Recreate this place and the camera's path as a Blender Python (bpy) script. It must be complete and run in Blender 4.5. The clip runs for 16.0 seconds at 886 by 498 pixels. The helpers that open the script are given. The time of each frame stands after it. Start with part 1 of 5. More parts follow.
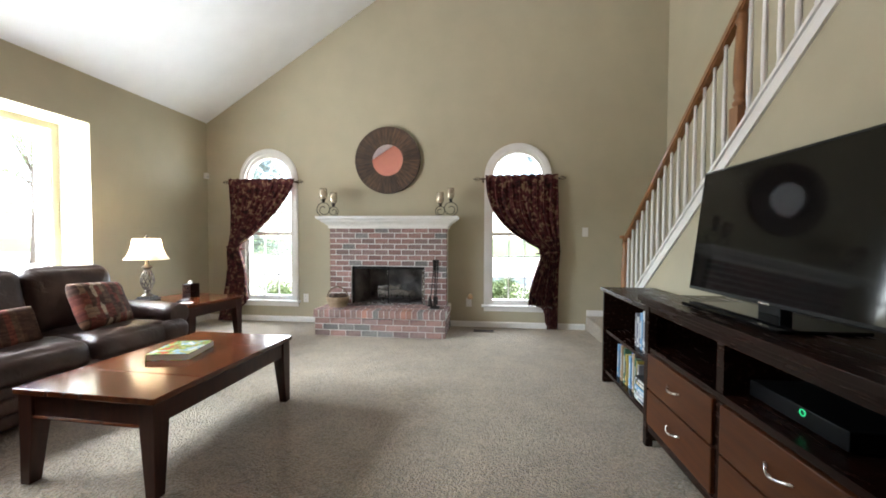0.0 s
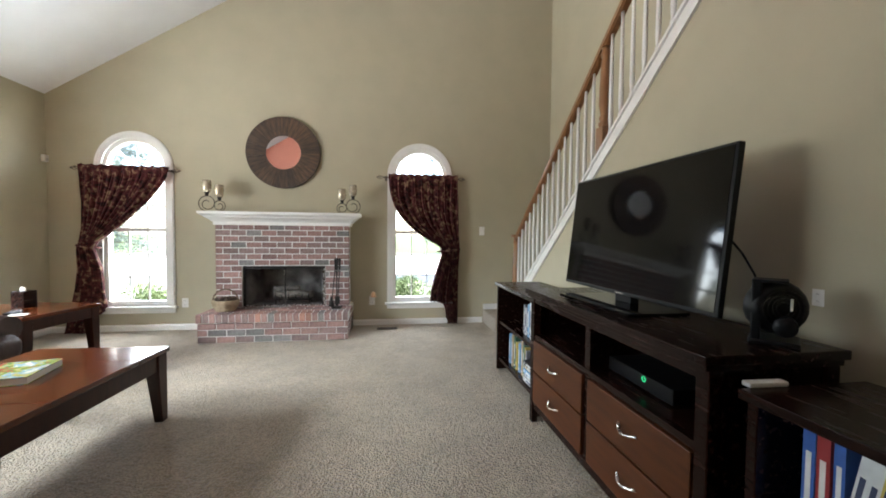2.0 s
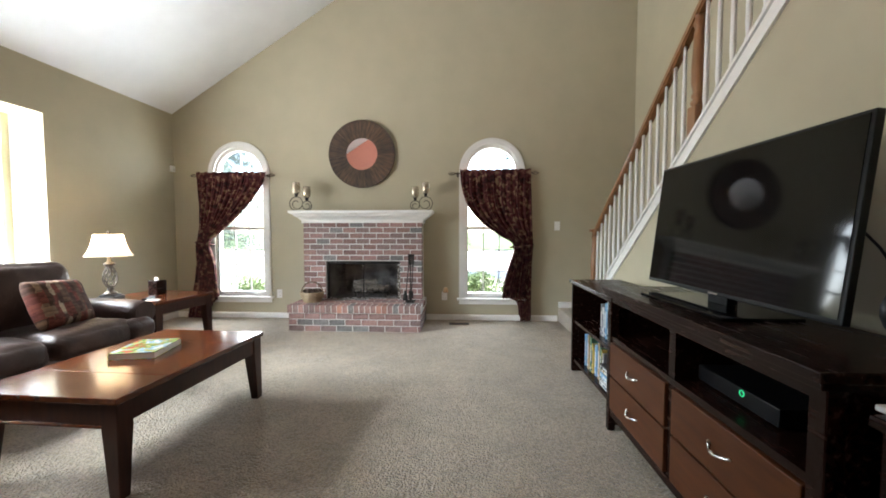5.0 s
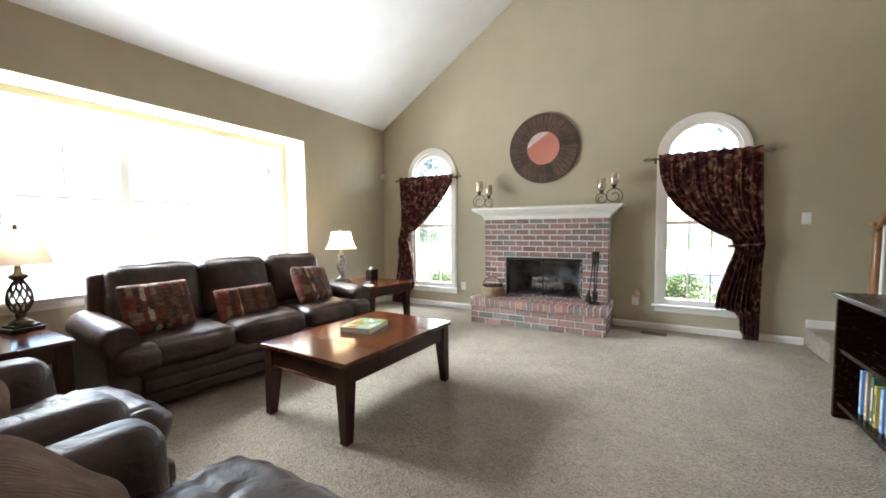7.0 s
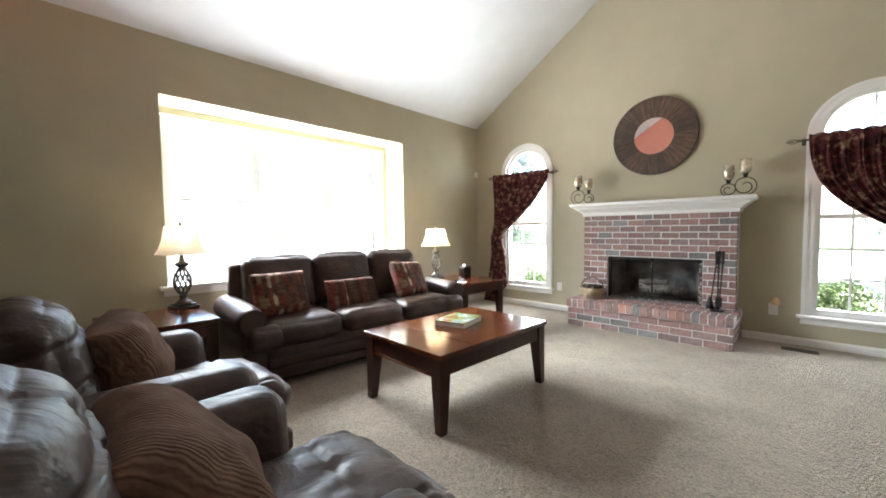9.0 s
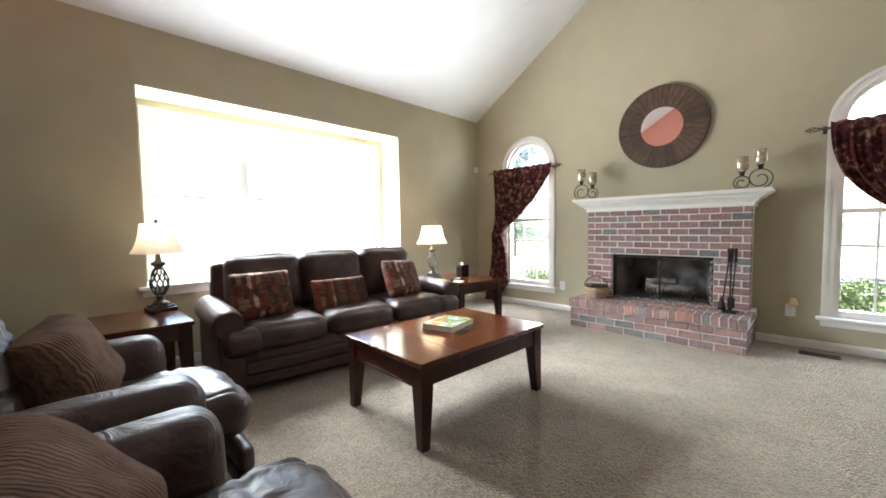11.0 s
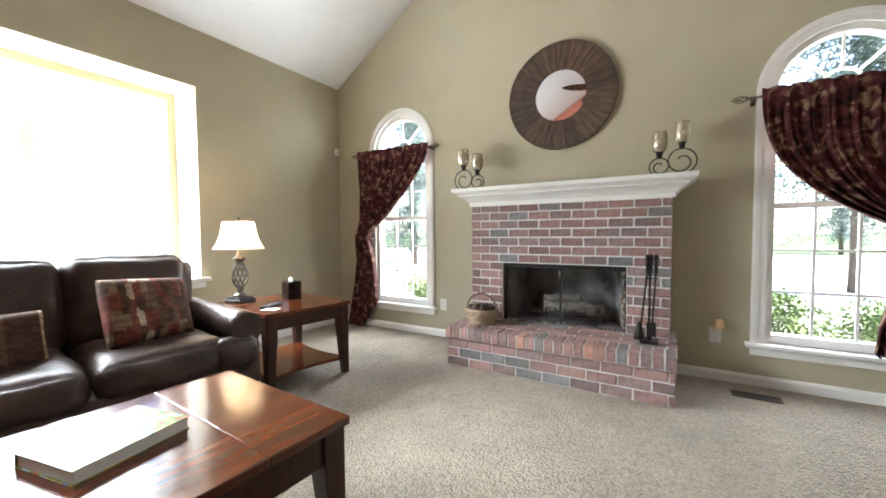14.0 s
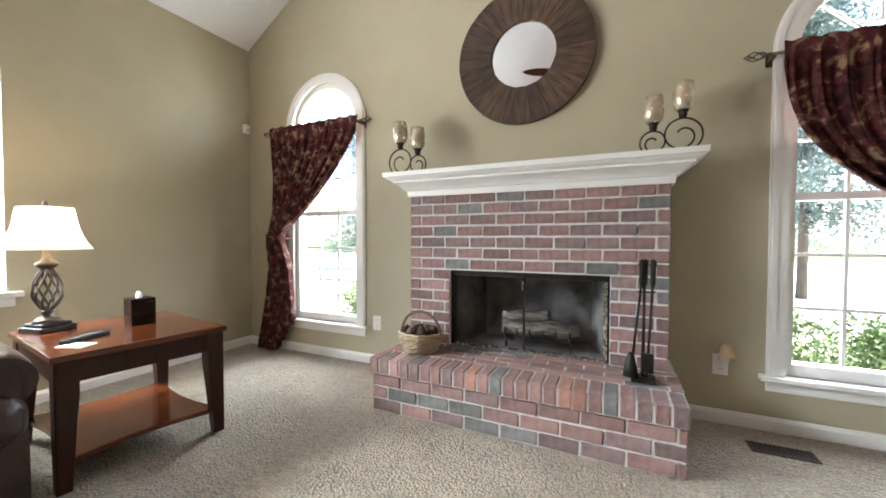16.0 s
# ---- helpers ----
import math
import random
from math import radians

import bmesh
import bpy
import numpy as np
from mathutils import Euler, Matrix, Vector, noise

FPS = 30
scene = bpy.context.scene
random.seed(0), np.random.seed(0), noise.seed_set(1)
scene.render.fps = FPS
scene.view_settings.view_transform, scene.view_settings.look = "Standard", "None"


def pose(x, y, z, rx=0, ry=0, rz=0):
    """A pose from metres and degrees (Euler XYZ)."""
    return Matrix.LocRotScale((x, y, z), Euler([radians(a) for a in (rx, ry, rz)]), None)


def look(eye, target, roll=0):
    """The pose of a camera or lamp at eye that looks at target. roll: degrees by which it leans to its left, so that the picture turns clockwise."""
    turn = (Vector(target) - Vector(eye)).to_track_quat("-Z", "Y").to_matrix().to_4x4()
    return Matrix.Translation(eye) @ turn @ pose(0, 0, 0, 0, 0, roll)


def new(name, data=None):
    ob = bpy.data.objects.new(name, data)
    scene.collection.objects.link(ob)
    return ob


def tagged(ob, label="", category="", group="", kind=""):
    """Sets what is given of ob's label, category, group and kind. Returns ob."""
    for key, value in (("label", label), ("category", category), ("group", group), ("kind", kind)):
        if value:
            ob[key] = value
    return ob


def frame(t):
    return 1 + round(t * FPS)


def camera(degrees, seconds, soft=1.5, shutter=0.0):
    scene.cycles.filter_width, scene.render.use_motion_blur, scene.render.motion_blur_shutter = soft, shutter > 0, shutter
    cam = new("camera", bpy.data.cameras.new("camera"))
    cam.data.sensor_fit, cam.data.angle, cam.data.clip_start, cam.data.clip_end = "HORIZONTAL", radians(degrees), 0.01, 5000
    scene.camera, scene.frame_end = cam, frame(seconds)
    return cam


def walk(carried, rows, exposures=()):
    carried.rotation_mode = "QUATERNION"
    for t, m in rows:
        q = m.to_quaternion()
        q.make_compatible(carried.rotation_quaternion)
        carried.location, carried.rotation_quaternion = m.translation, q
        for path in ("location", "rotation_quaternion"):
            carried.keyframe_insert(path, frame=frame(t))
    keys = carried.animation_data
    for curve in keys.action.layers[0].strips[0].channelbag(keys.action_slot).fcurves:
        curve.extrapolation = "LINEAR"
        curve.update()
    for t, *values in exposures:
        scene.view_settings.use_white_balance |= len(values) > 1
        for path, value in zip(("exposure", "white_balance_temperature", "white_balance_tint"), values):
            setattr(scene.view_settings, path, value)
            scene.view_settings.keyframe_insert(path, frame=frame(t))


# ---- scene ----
cam = camera(99.3, 16.0, soft=1.8)
PATH = [
    (0, (1.25, -5.009, 1.182), (1.03, -3.022, 1.123), 0.2),
    (0.5, (1.245, -5.042, 1.174), (1.097, -3.048, 1.123), 0.5),
    (1, (1.265, -5.048, 1.178), (1.251, -3.049, 1.125), 0.4),
    (1.5, (1.256, -5.06, 1.186), (1.416, -3.068, 1.124), 0.4),
    (2, (1.245, -5.058, 1.195), (1.537, -3.081, 1.124), 0.5),
    (2.5, (1.256, -5.055, 1.182), (1.611, -3.088, 1.119), 0.5),
    (3, (1.267, -5.051, 1.183), (1.656, -3.091, 1.116), 0.5),
    (5.5, (1.303, -5.022, 1.188), (0.96, -3.054, 1.089), -0.2),
    (6, (1.292, -5.007, 1.188), (0.705, -3.098, 1.086), -0.3),
    (6.5, (1.273, -5.004, 1.188), (0.474, -3.174, 1.082), -0.4),
    (7, (1.251, -4.989, 1.195), (0.266, -3.253, 1.085), -0.5),
    (7.5, (1.238, -4.991, 1.178), (0.101, -3.348, 1.075), -0.6),
    (8, (1.224, -4.988, 1.162), (-0.032, -3.434, 1.067), -0.7),
    (8.5, (1.215, -4.982, 1.158), (-0.129, -3.504, 1.066), -0.5),
    (11, (1.179, -4.748, 1.148), (-0.222, -3.326, 1.033), -0.9),
    (11.5, (1.076, -4.524, 1.149), (-0.216, -3.002, 1.032), -0.8),
    (12, (1.014, -4.29, 1.102), (-0.193, -2.699, 0.994), -0.7),
    (12.5, (0.938, -4.036, 1.078), (-0.223, -2.41, 0.982), -0.5),
    (13, (0.857, -3.793, 1.066), (-0.268, -2.142, 0.971), -0.5),
    (13.5, (0.778, -3.552, 1.068), (-0.297, -1.868, 0.981), -0.4),
    (14, (0.753, -3.307, 1.063), (-0.277, -1.594, 0.982), -0.4),
    (14.5, (0.722, -3.099, 1.066), (-0.261, -1.359, 0.985), -0.4),
    (15, (0.647, -2.892, 1.049), (-0.267, -1.115, 0.971), -0.2),
    (15.5, (0.576, -2.716, 1.017), (-0.283, -0.911, 0.957), 0.1),
    (16, (0.525, -2.519, 1.013), (-0.318, -0.706, 0.96), 0.1),
]
walk(cam, [(t, look(eye, target, roll)) for t, eye, target, roll in PATH], exposures=[(0, 2.9), (5.5, 2.93), (8, 3.0)])

# ---- world and light ----
world = bpy.data.worlds.new("sky")
scene.world = world
world.use_nodes = True
wn = world.node_tree
sky = wn.nodes.new("ShaderNodeTexSky")
sky.sky_type = "NISHITA"
sky.sun_disc = False
sky.sun_elevation = radians(58)
sky.sun_rotation = radians(80)
wn.links.new(sky.outputs[0], wn.nodes["Background"].inputs[0])
wn.nodes["Background"].inputs[1].default_value = 0.15
sun = new("sun", bpy.data.lights.new("sun", "SUN"))
sun.data.energy, sun.data.angle, sun.data.color = 4.0, radians(0.5), (1.0, 0.95, 0.87)
sun.matrix_world = look((3.0 * math.sin(radians(80)) * 4, 3.0 * math.cos(radians(80)) * 4, 20), (0, 0, 0))

# daylight in the box window: the sky, high over the lawn, and the light that the pale ground throws back up
for nm, z, aim, watts, cone, tint in (("bay_sky_light", 2.15, (1.0, 0.36, -1.0), 52.0, 84, (0.85, 0.935, 1.0)), ("bay_ground_light", 0.95, (1.0, 0.5, 1.15), 28.0, 114, (0.93, 0.965, 1.0))):
    a = new(nm, bpy.data.lights.new(nm, "AREA"))
    a.data.shape, a.data.size, a.data.size_y = "RECTANGLE", 2.6, 1.3
    a.data.energy, a.data.color, a.data.spread = watts, tint, radians(cone)
    a.matrix_world = look((-3.62, -2.95, z), (-3.62 + aim[0], -2.95 + aim[1], z + aim[2]))

# daylight in the two round-headed windows
for x, watts in ((-1.77, 13.0), (1.672, 8.0)):
    a = new("window_daylight", bpy.data.lights.new("window_daylight", "AREA"))
    a.data.shape, a.data.size, a.data.size_y = "RECTANGLE", 0.62, 1.66
    a.data.energy, a.data.color = watts, (0.87, 0.945, 1.0)
    a.matrix_world = look((x, 0.42, 1.45), (x, -0.58, 0.95))

# ---- materials ----
def nodes_of(name):
    m = bpy.data.materials.new(name)
    m.use_nodes = True
    t = m.node_tree
    return m, t, t.nodes["Principled BSDF"]


def mat(name, c1, c2, scale=8.0, rough=0.6, bump=0.0, bscale=60.0, metal=0.0, stretch=(1, 1, 1), coat=0.0, per_piece=0.0, rough2=None, dist=0.01, big=0.0, spec=0.5):
    """A two-colour mottled surface with grain, fine relief and uneven gloss."""
    m, t, p = nodes_of(name)
    n, l = t.nodes, t.links
    co = n.new("ShaderNodeTexCoord")
    mp = n.new("ShaderNodeMapping")
    mp.inputs["Scale"].default_value = stretch
    l.new(co.outputs["Object"], mp.inputs[0])
    no = n.new("ShaderNodeTexNoise")
    no.inputs["Scale"].default_value, no.inputs["Detail"].default_value = scale, 6
    l.new(mp.outputs[0], no.inputs[0])
    ramp = n.new("ShaderNodeValToRGB")
    ramp.color_ramp.elements[0].position, ramp.color_ramp.elements[1].position = 0.3, 0.7
    ramp.color_ramp.elements[0].color, ramp.color_ramp.elements[1].color = (*c1, 1), (*c2, 1)
    l.new(no.outputs[0], ramp.inputs[0])
    out = ramp.outputs[0]
    if big:
        n2 = n.new("ShaderNodeTexNoise")
        n2.inputs["Scale"].default_value = scale * 0.13
        l.new(mp.outputs[0], n2.inputs[0])
        mr = n.new("ShaderNodeMapRange")
        mr.inputs[1].default_value, mr.inputs[2].default_value, mr.inputs[3].default_value, mr.inputs[4].default_value = 0.3, 0.7, 1 - big, 1 + big
        l.new(n2.outputs[0], mr.inputs[0])
        hs = n.new("ShaderNodeHueSaturation")
        l.new(mr.outputs[0], hs.inputs["Value"])
        l.new(out, hs.inputs["Color"])
        out = hs.outputs[0]
    if per_piece:
        oi = n.new("ShaderNodeObjectInfo")
        mr = n.new("ShaderNodeMapRange")
        mr.inputs[3].default_value, mr.inputs[4].default_value = 1 - per_piece, 1 + per_piece
        l.new(oi.outputs["Random"], mr.inputs[0])
        hs = n.new("ShaderNodeHueSaturation")
        l.new(mr.outputs[0], hs.inputs["Value"])
        l.new(out, hs.inputs["Color"])
        out = hs.outputs[0]
    l.new(out, p.inputs["Base Color"])
    p.inputs["Metallic"].default_value = metal
    p.inputs["Specular IOR Level"].default_value = spec
    rr = n.new("ShaderNodeMapRange")
    rr.inputs[3].default_value, rr.inputs[4].default_value = rough, rough if rough2 is None else rough2
    l.new(no.outputs[0], rr.inputs[0])
    l.new(rr.outputs[0], p.inputs["Roughness"])
    if coat:
        p.inputs["Coat Weight"].default_value, p.inputs["Coat Roughness"].default_value = coat, 0.12
    if bump:
        nb = n.new("ShaderNodeTexNoise")
        nb.inputs["Scale"].default_value, nb.inputs["Detail"].default_value = bscale, 5
        l.new(mp.outputs[0], nb.inputs[0])
        b = n.new("ShaderNodeBump")
        b.inputs["Strength"].default_value, b.inputs["Distance"].default_value = bump, dist
        l.new(nb.outputs[0], b.inputs["Height"])
        l.new(b.outputs[0], p.inputs["Normal"])
    return m


WALL = mat("beige_wall_paint", (0.42, 0.378, 0.266), (0.455, 0.41, 0.289), 3, 0.62, 0.12, 220, rough2=0.7, dist=0.002, big=0.04)
PINK = mat("salmon_wall_paint", (0.62, 0.24, 0.18), (0.66, 0.26, 0.19), 3, 0.65, 0.1, 200, dist=0.002)
CEIL = mat("white_ceiling_paint", (0.82, 0.83, 0.85), (0.86, 0.87, 0.89), 4, 0.8, 0.15, 160, dist=0.002)
TRIM = mat("white_trim_paint", (0.76, 0.75, 0.71), (0.82, 0.81, 0.78), 6, 0.35, 0.06, 90, rough2=0.45, dist=0.002)
BAYTRIM = mat("cream_window_casing", (0.50, 0.43, 0.24), (0.56, 0.49, 0.29), 6, 0.45, 0.05, 90, dist=0.002)
ESPRESSO = mat("espresso_wood", (0.00855, 0.003375, 0.00238), (0.01995, 0.007125, 0.00442), 5, 0.20, 0.05, 70, stretch=(9, 1.2, 9), spec=0.16, rough2=0.32, dist=0.002)
DRAWER = mat("red_brown_wood", (0.055, 0.0155, 0.005), (0.092, 0.029, 0.009), 4, 0.34, 0.06, 60, stretch=(8, 1.2, 8), spec=0.25, rough2=0.42, dist=0.002)
CHERRY = mat("cherry_wood", (0.042, 0.0095, 0.004), (0.14, 0.036, 0.011), 3.2, 0.10, 0.05, 50, stretch=(7, 1.0, 7), coat=0.32, rough2=0.22, dist=0.0015, big=0.22, spec=0.35)
CHERRYDARK = mat("dark_cherry_wood", (0.026, 0.008, 0.0045), (0.052, 0.016, 0.008), 4, 0.34, 0.06, 60, stretch=(7, 7, 1.2), coat=0.06, rough2=0.42, dist=0.002, spec=0.22)
OAK = mat("stained_oak", (0.20, 0.085, 0.03), (0.31, 0.145, 0.055), 5, 0.32, 0.1, 60, stretch=(8, 8, 1.2), coat=0.35, rough2=0.42, dist=0.002)
MIRRORWOOD = mat("dark_plank_wood", (0.018, 0.010, 0.0065), (0.115, 0.064, 0.035), 7, 0.5, 0.5, 60, stretch=(1.3, 9, 9), rough2=0.65, per_piece=0.35, dist=0.003)


def leather(name, c1, c2):
    """Soft hide: mottled colour, fine grain and thin creases that wander over it."""
    m = mat(name, c1, c2, 7, 0.36, 0.25, 50, rough2=0.50, dist=0.006, big=0.3, spec=0.42)
    n, l = m.node_tree.nodes, m.node_tree.links
    co = n.new("ShaderNodeTexCoord")
    cr = n.new("ShaderNodeTexNoise")
    cr.inputs["Scale"].default_value, cr.inputs["Detail"].default_value, cr.inputs["Distortion"].default_value = 7.0, 3.0, 1.4
    l.new(co.outputs["Object"], cr.inputs[0])
    sub = n.new("ShaderNodeMath")
    sub.operation, sub.inputs[1].default_value = "SUBTRACT", 0.5
    l.new(cr.outputs[0], sub.inputs[0])
    ab = n.new("ShaderNodeMath")
    ab.operation = "ABSOLUTE"
    l.new(sub.outputs[0], ab.inputs[0])
    lim = n.new("ShaderNodeMapRange")
    lim.interpolation_type = "SMOOTHSTEP"
    lim.inputs[1].default_value, lim.inputs[2].default_value = 0.0, 0.16
    l.new(ab.outputs[0], lim.inputs[0])
    b = n.new("ShaderNodeBump")
    b.inputs["Strength"].default_value, b.inputs["Distance"].default_value = 0.40, 0.004
    l.new(lim.outputs[0], b.inputs["Height"])
    for x in list(n):
        if x.bl_idname == "ShaderNodeBump" and x != b:
            l.new(b.outputs[0], x.inputs["Normal"])
    return m


LEATHER = leather("brown_leather", (0.034, 0.019, 0.015), (0.068, 0.039, 0.033))
MORTAR = mat("pale_mortar", (0.58, 0.56, 0.52), (0.72, 0.70, 0.66), 30, 0.9, 0.5, 160, dist=0.004)
IRON = mat("black_wrought_iron", (0.012, 0.011, 0.01), (0.03, 0.026, 0.023), 25, 0.45, 0.2, 150, metal=0.6, rough2=0.6, dist=0.002)
BRONZE = mat("aged_bronze", (0.05, 0.04, 0.03), (0.17, 0.14, 0.11), 22, 0.38, 0.3, 120, metal=0.75, rough2=0.55, dist=0.003)
CHROME = mat("brushed_nickel", (0.62, 0.6, 0.57), (0.72, 0.7, 0.66), 40, 0.22, metal=1.0, rough2=0.32)
BLACKPLASTIC = mat("black_plastic", (0.005, 0.005, 0.0055), (0.009, 0.009, 0.010), 20, 0.35, 0.05, 200, rough2=0.45, dist=0.001, spec=0.22)
WHITEPLASTIC = mat("white_plastic", (0.74, 0.73, 0.7), (0.8, 0.79, 0.76), 20, 0.35)
SOOT = mat("sooty_firebrick", (0.03, 0.028, 0.026), (0.27, 0.26, 0.25), 5, 0.9, 0.4, 40, big=0.4)
ASHLOG = mat("charred_log", (0.04, 0.032, 0.028), (0.26, 0.235, 0.20), 12, 0.9, 0.6, 40, stretch=(1, 6, 6))
WICKER = mat("wicker", (0.28, 0.2, 0.12), (0.5, 0.39, 0.25), 30, 0.7, 0.4, 90)
CONE = mat("pine_cone", (0.035, 0.022, 0.016), (0.12, 0.075, 0.05), 40, 0.8, 0.5, 90)
WAX = mat("mercury_glass", (0.42, 0.35, 0.24), (0.72, 0.64, 0.5), 28, 0.14, 0.15, 60, metal=0.55, rough2=0.35, dist=0.002)
PAPER = mat("book_paper", (0.7, 0.67, 0.6), (0.8, 0.77, 0.7), 60, 0.8, stretch=(1, 1, 30))
VENT = mat("bronze_floor_register", (0.05, 0.035, 0.025), (0.09, 0.065, 0.045), 30, 0.45, metal=0.5)


def plain(name, c, rough=0.5, metal=0.0, v=0.12):
    return mat(name, tuple(x * (1 - v) for x in c), tuple(min(1, x * (1 + v)) for x in c), 14, rough, 0.05, 120, metal, rough2=min(1, rough + 0.1), dist=0.001)


def carpet_material():
    m, t, p = nodes_of("beige_carpet")
    n, l = t.nodes, t.links
    co = n.new("ShaderNodeTexCoord")
    fine = n.new("ShaderNodeTexVoronoi")
    fine.inputs["Scale"].default_value = 88
    fine.inputs["Randomness"].default_value = 1.0
    mid = n.new("ShaderNodeTexNoise")
    mid.inputs["Scale"].default_value, mid.inputs["Detail"].default_value = 24, 8
    mid.inputs["Roughness"].default_value = 0.68
    large = n.new("ShaderNodeTexNoise")
    large.inputs["Scale"].default_value, large.inputs["Detail"].default_value = 4.5, 6
    warp = n.new("ShaderNodeTexNoise")
    warp.inputs["Scale"].default_value, warp.inputs["Detail"].default_value = 28, 3
    l.new(co.outputs["Object"], warp.inputs["Vector"])
    mixv = n.new("ShaderNodeVectorMath")
    mixv.operation = "MULTIPLY_ADD"
    mixv.inputs[1].default_value = (0.022, 0.022, 0.022)
    l.new(warp.outputs["Color"], mixv.inputs[0])
    l.new(co.outputs["Object"], mixv.inputs[2])
    l.new(mixv.outputs[0], fine.inputs["Vector"])
    for x in (mid, large):
        l.new(co.outputs["Object"], x.inputs["Vector"])
    r = n.new("ShaderNodeValToRGB")
    r.color_ramp.elements[0].position, r.color_ramp.elements[1].position = 0.28, 0.68
    r.color_ramp.elements[0].color, r.color_ramp.elements[1].color = (0.46, 0.372, 0.262, 1), (0.63, 0.52, 0.38, 1)
    l.new(mid.outputs[0], r.inputs[0])
    mr = n.new("ShaderNodeMapRange")
    mr.inputs[1].default_value, mr.inputs[2].default_value, mr.inputs[3].default_value, mr.inputs[4].default_value = 0.3, 0.7, 0.84, 1.10
    l.new(large.outputs[0], mr.inputs[0])
    hs = n.new("ShaderNodeHueSaturation")
    l.new(r.outputs[0], hs.inputs["Color"])
    l.new(mr.outputs[0], hs.inputs["Value"])
    # shade in the crevices between tufts, painted into the pile colour
    tuft_shade = n.new("ShaderNodeMapRange")
    tuft_shade.inputs[1].default_value, tuft_shade.inputs[2].default_value, tuft_shade.inputs[3].default_value, tuft_shade.inputs[4].default_value = 0.15, 0.75, 1.10, 0.66
    l.new(fine.outputs["Distance"], tuft_shade.inputs[0])
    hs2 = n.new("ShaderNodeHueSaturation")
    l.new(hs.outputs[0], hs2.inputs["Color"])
    l.new(tuft_shade.outputs[0], hs2.inputs["Value"])
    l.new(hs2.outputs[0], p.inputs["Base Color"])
    p.inputs["Roughness"].default_value = 0.95
    p.inputs["Sheen Weight"].default_value = 0.3
    ad = n.new("ShaderNodeMath")
    ad.operation = "MULTIPLY_ADD"
    ad.inputs[1].default_value = -0.8
    l.new(fine.outputs["Distance"], ad.inputs[0])
    l.new(mid.outputs[0], ad.inputs[2])
    b = n.new("ShaderNodeBump")
    b.inputs["Strength"].default_value, b.inputs["Distance"].default_value = 1.0, 0.034
    l.new(ad.outputs[0], b.inputs["Height"])
    l.new(b.outputs[0], p.inputs["Normal"])
    return m


CARPET = carpet_material()


def patterned(name, cols, scale, stretch=(1, 1, 1), rough=0.8, bump=0.3, sheer=0.0, relief=0.0, swirl=0.6, fine=3):
    """Woven cloth with blotches or stripes in several colours."""
    m, t, p = nodes_of(name)
    n, l = t.nodes, t.links
    co = n.new("ShaderNodeTexCoord")
    mp = n.new("ShaderNodeMapping")
    mp.inputs["Scale"].default_value = stretch
    l.new(co.outputs["Object"], mp.inputs[0])
    no = n.new("ShaderNodeTexNoise")
    no.inputs["Scale"].default_value, no.inputs["Detail"].default_value, no.inputs["Distortion"].default_value = scale, fine, swirl
    l.new(mp.outputs[0], no.inputs[0])
    r = n.new("ShaderNodeValToRGB")
    r.color_ramp.interpolation = "EASE"
    e = r.color_ramp.elements
    while len(e) < len(cols):
        e.new(0.5)
    for i, (pos, c) in enumerate(cols):
        e[i].position, e[i].color = pos, (*c, 1)
    l.new(no.outputs[0], r.inputs[0])
    l.new(r.outputs[0], p.inputs["Base Color"])
    p.inputs["Roughness"].default_value = rough
    p.inputs["Specular IOR Level"].default_value = 0.2
    wv = n.new("ShaderNodeTexNoise")
    wv.inputs["Scale"].default_value = 320
    l.new(co.outputs["Object"], wv.inputs[0])
    b = n.new("ShaderNodeBump")
    b.inputs["Strength"].default_value, b.inputs["Distance"].default_value = bump, 0.002
    l.new(wv.outputs[0], b.inputs["Height"])
    if relief:
        b2 = n.new("ShaderNodeBump")
        b2.inputs["Strength"].default_value, b2.inputs["Distance"].default_value = 1.0, relief
        l.new(no.outputs[0], b2.inputs["Height"])
        l.new(b2.outputs[0], b.inputs["Normal"])
    l.new(b.outputs[0], p.inputs["Normal"])
    if sheer:
        tl = n.new("ShaderNodeBsdfTranslucent")
        l.new(r.outputs[0], tl.inputs[0])
        mx = n.new("ShaderNodeMixShader")
        mx.inputs[0].default_value = sheer
        l.new(p.outputs[0], mx.inputs[1])
        l.new(tl.outputs[0], mx.inputs[2])
        l.new(mx.outputs[0], n["Material Output"].inputs[0])
    return m


CURTAIN = patterned("burgundy_floral_cloth", [(0.34, (0.024, 0.010, 0.010)), (0.48, (0.078, 0.017, 0.020)), (0.56, (0.110, 0.036, 0.030)), (0.64, (0.25, 0.165, 0.105))], 17, sheer=0.15)


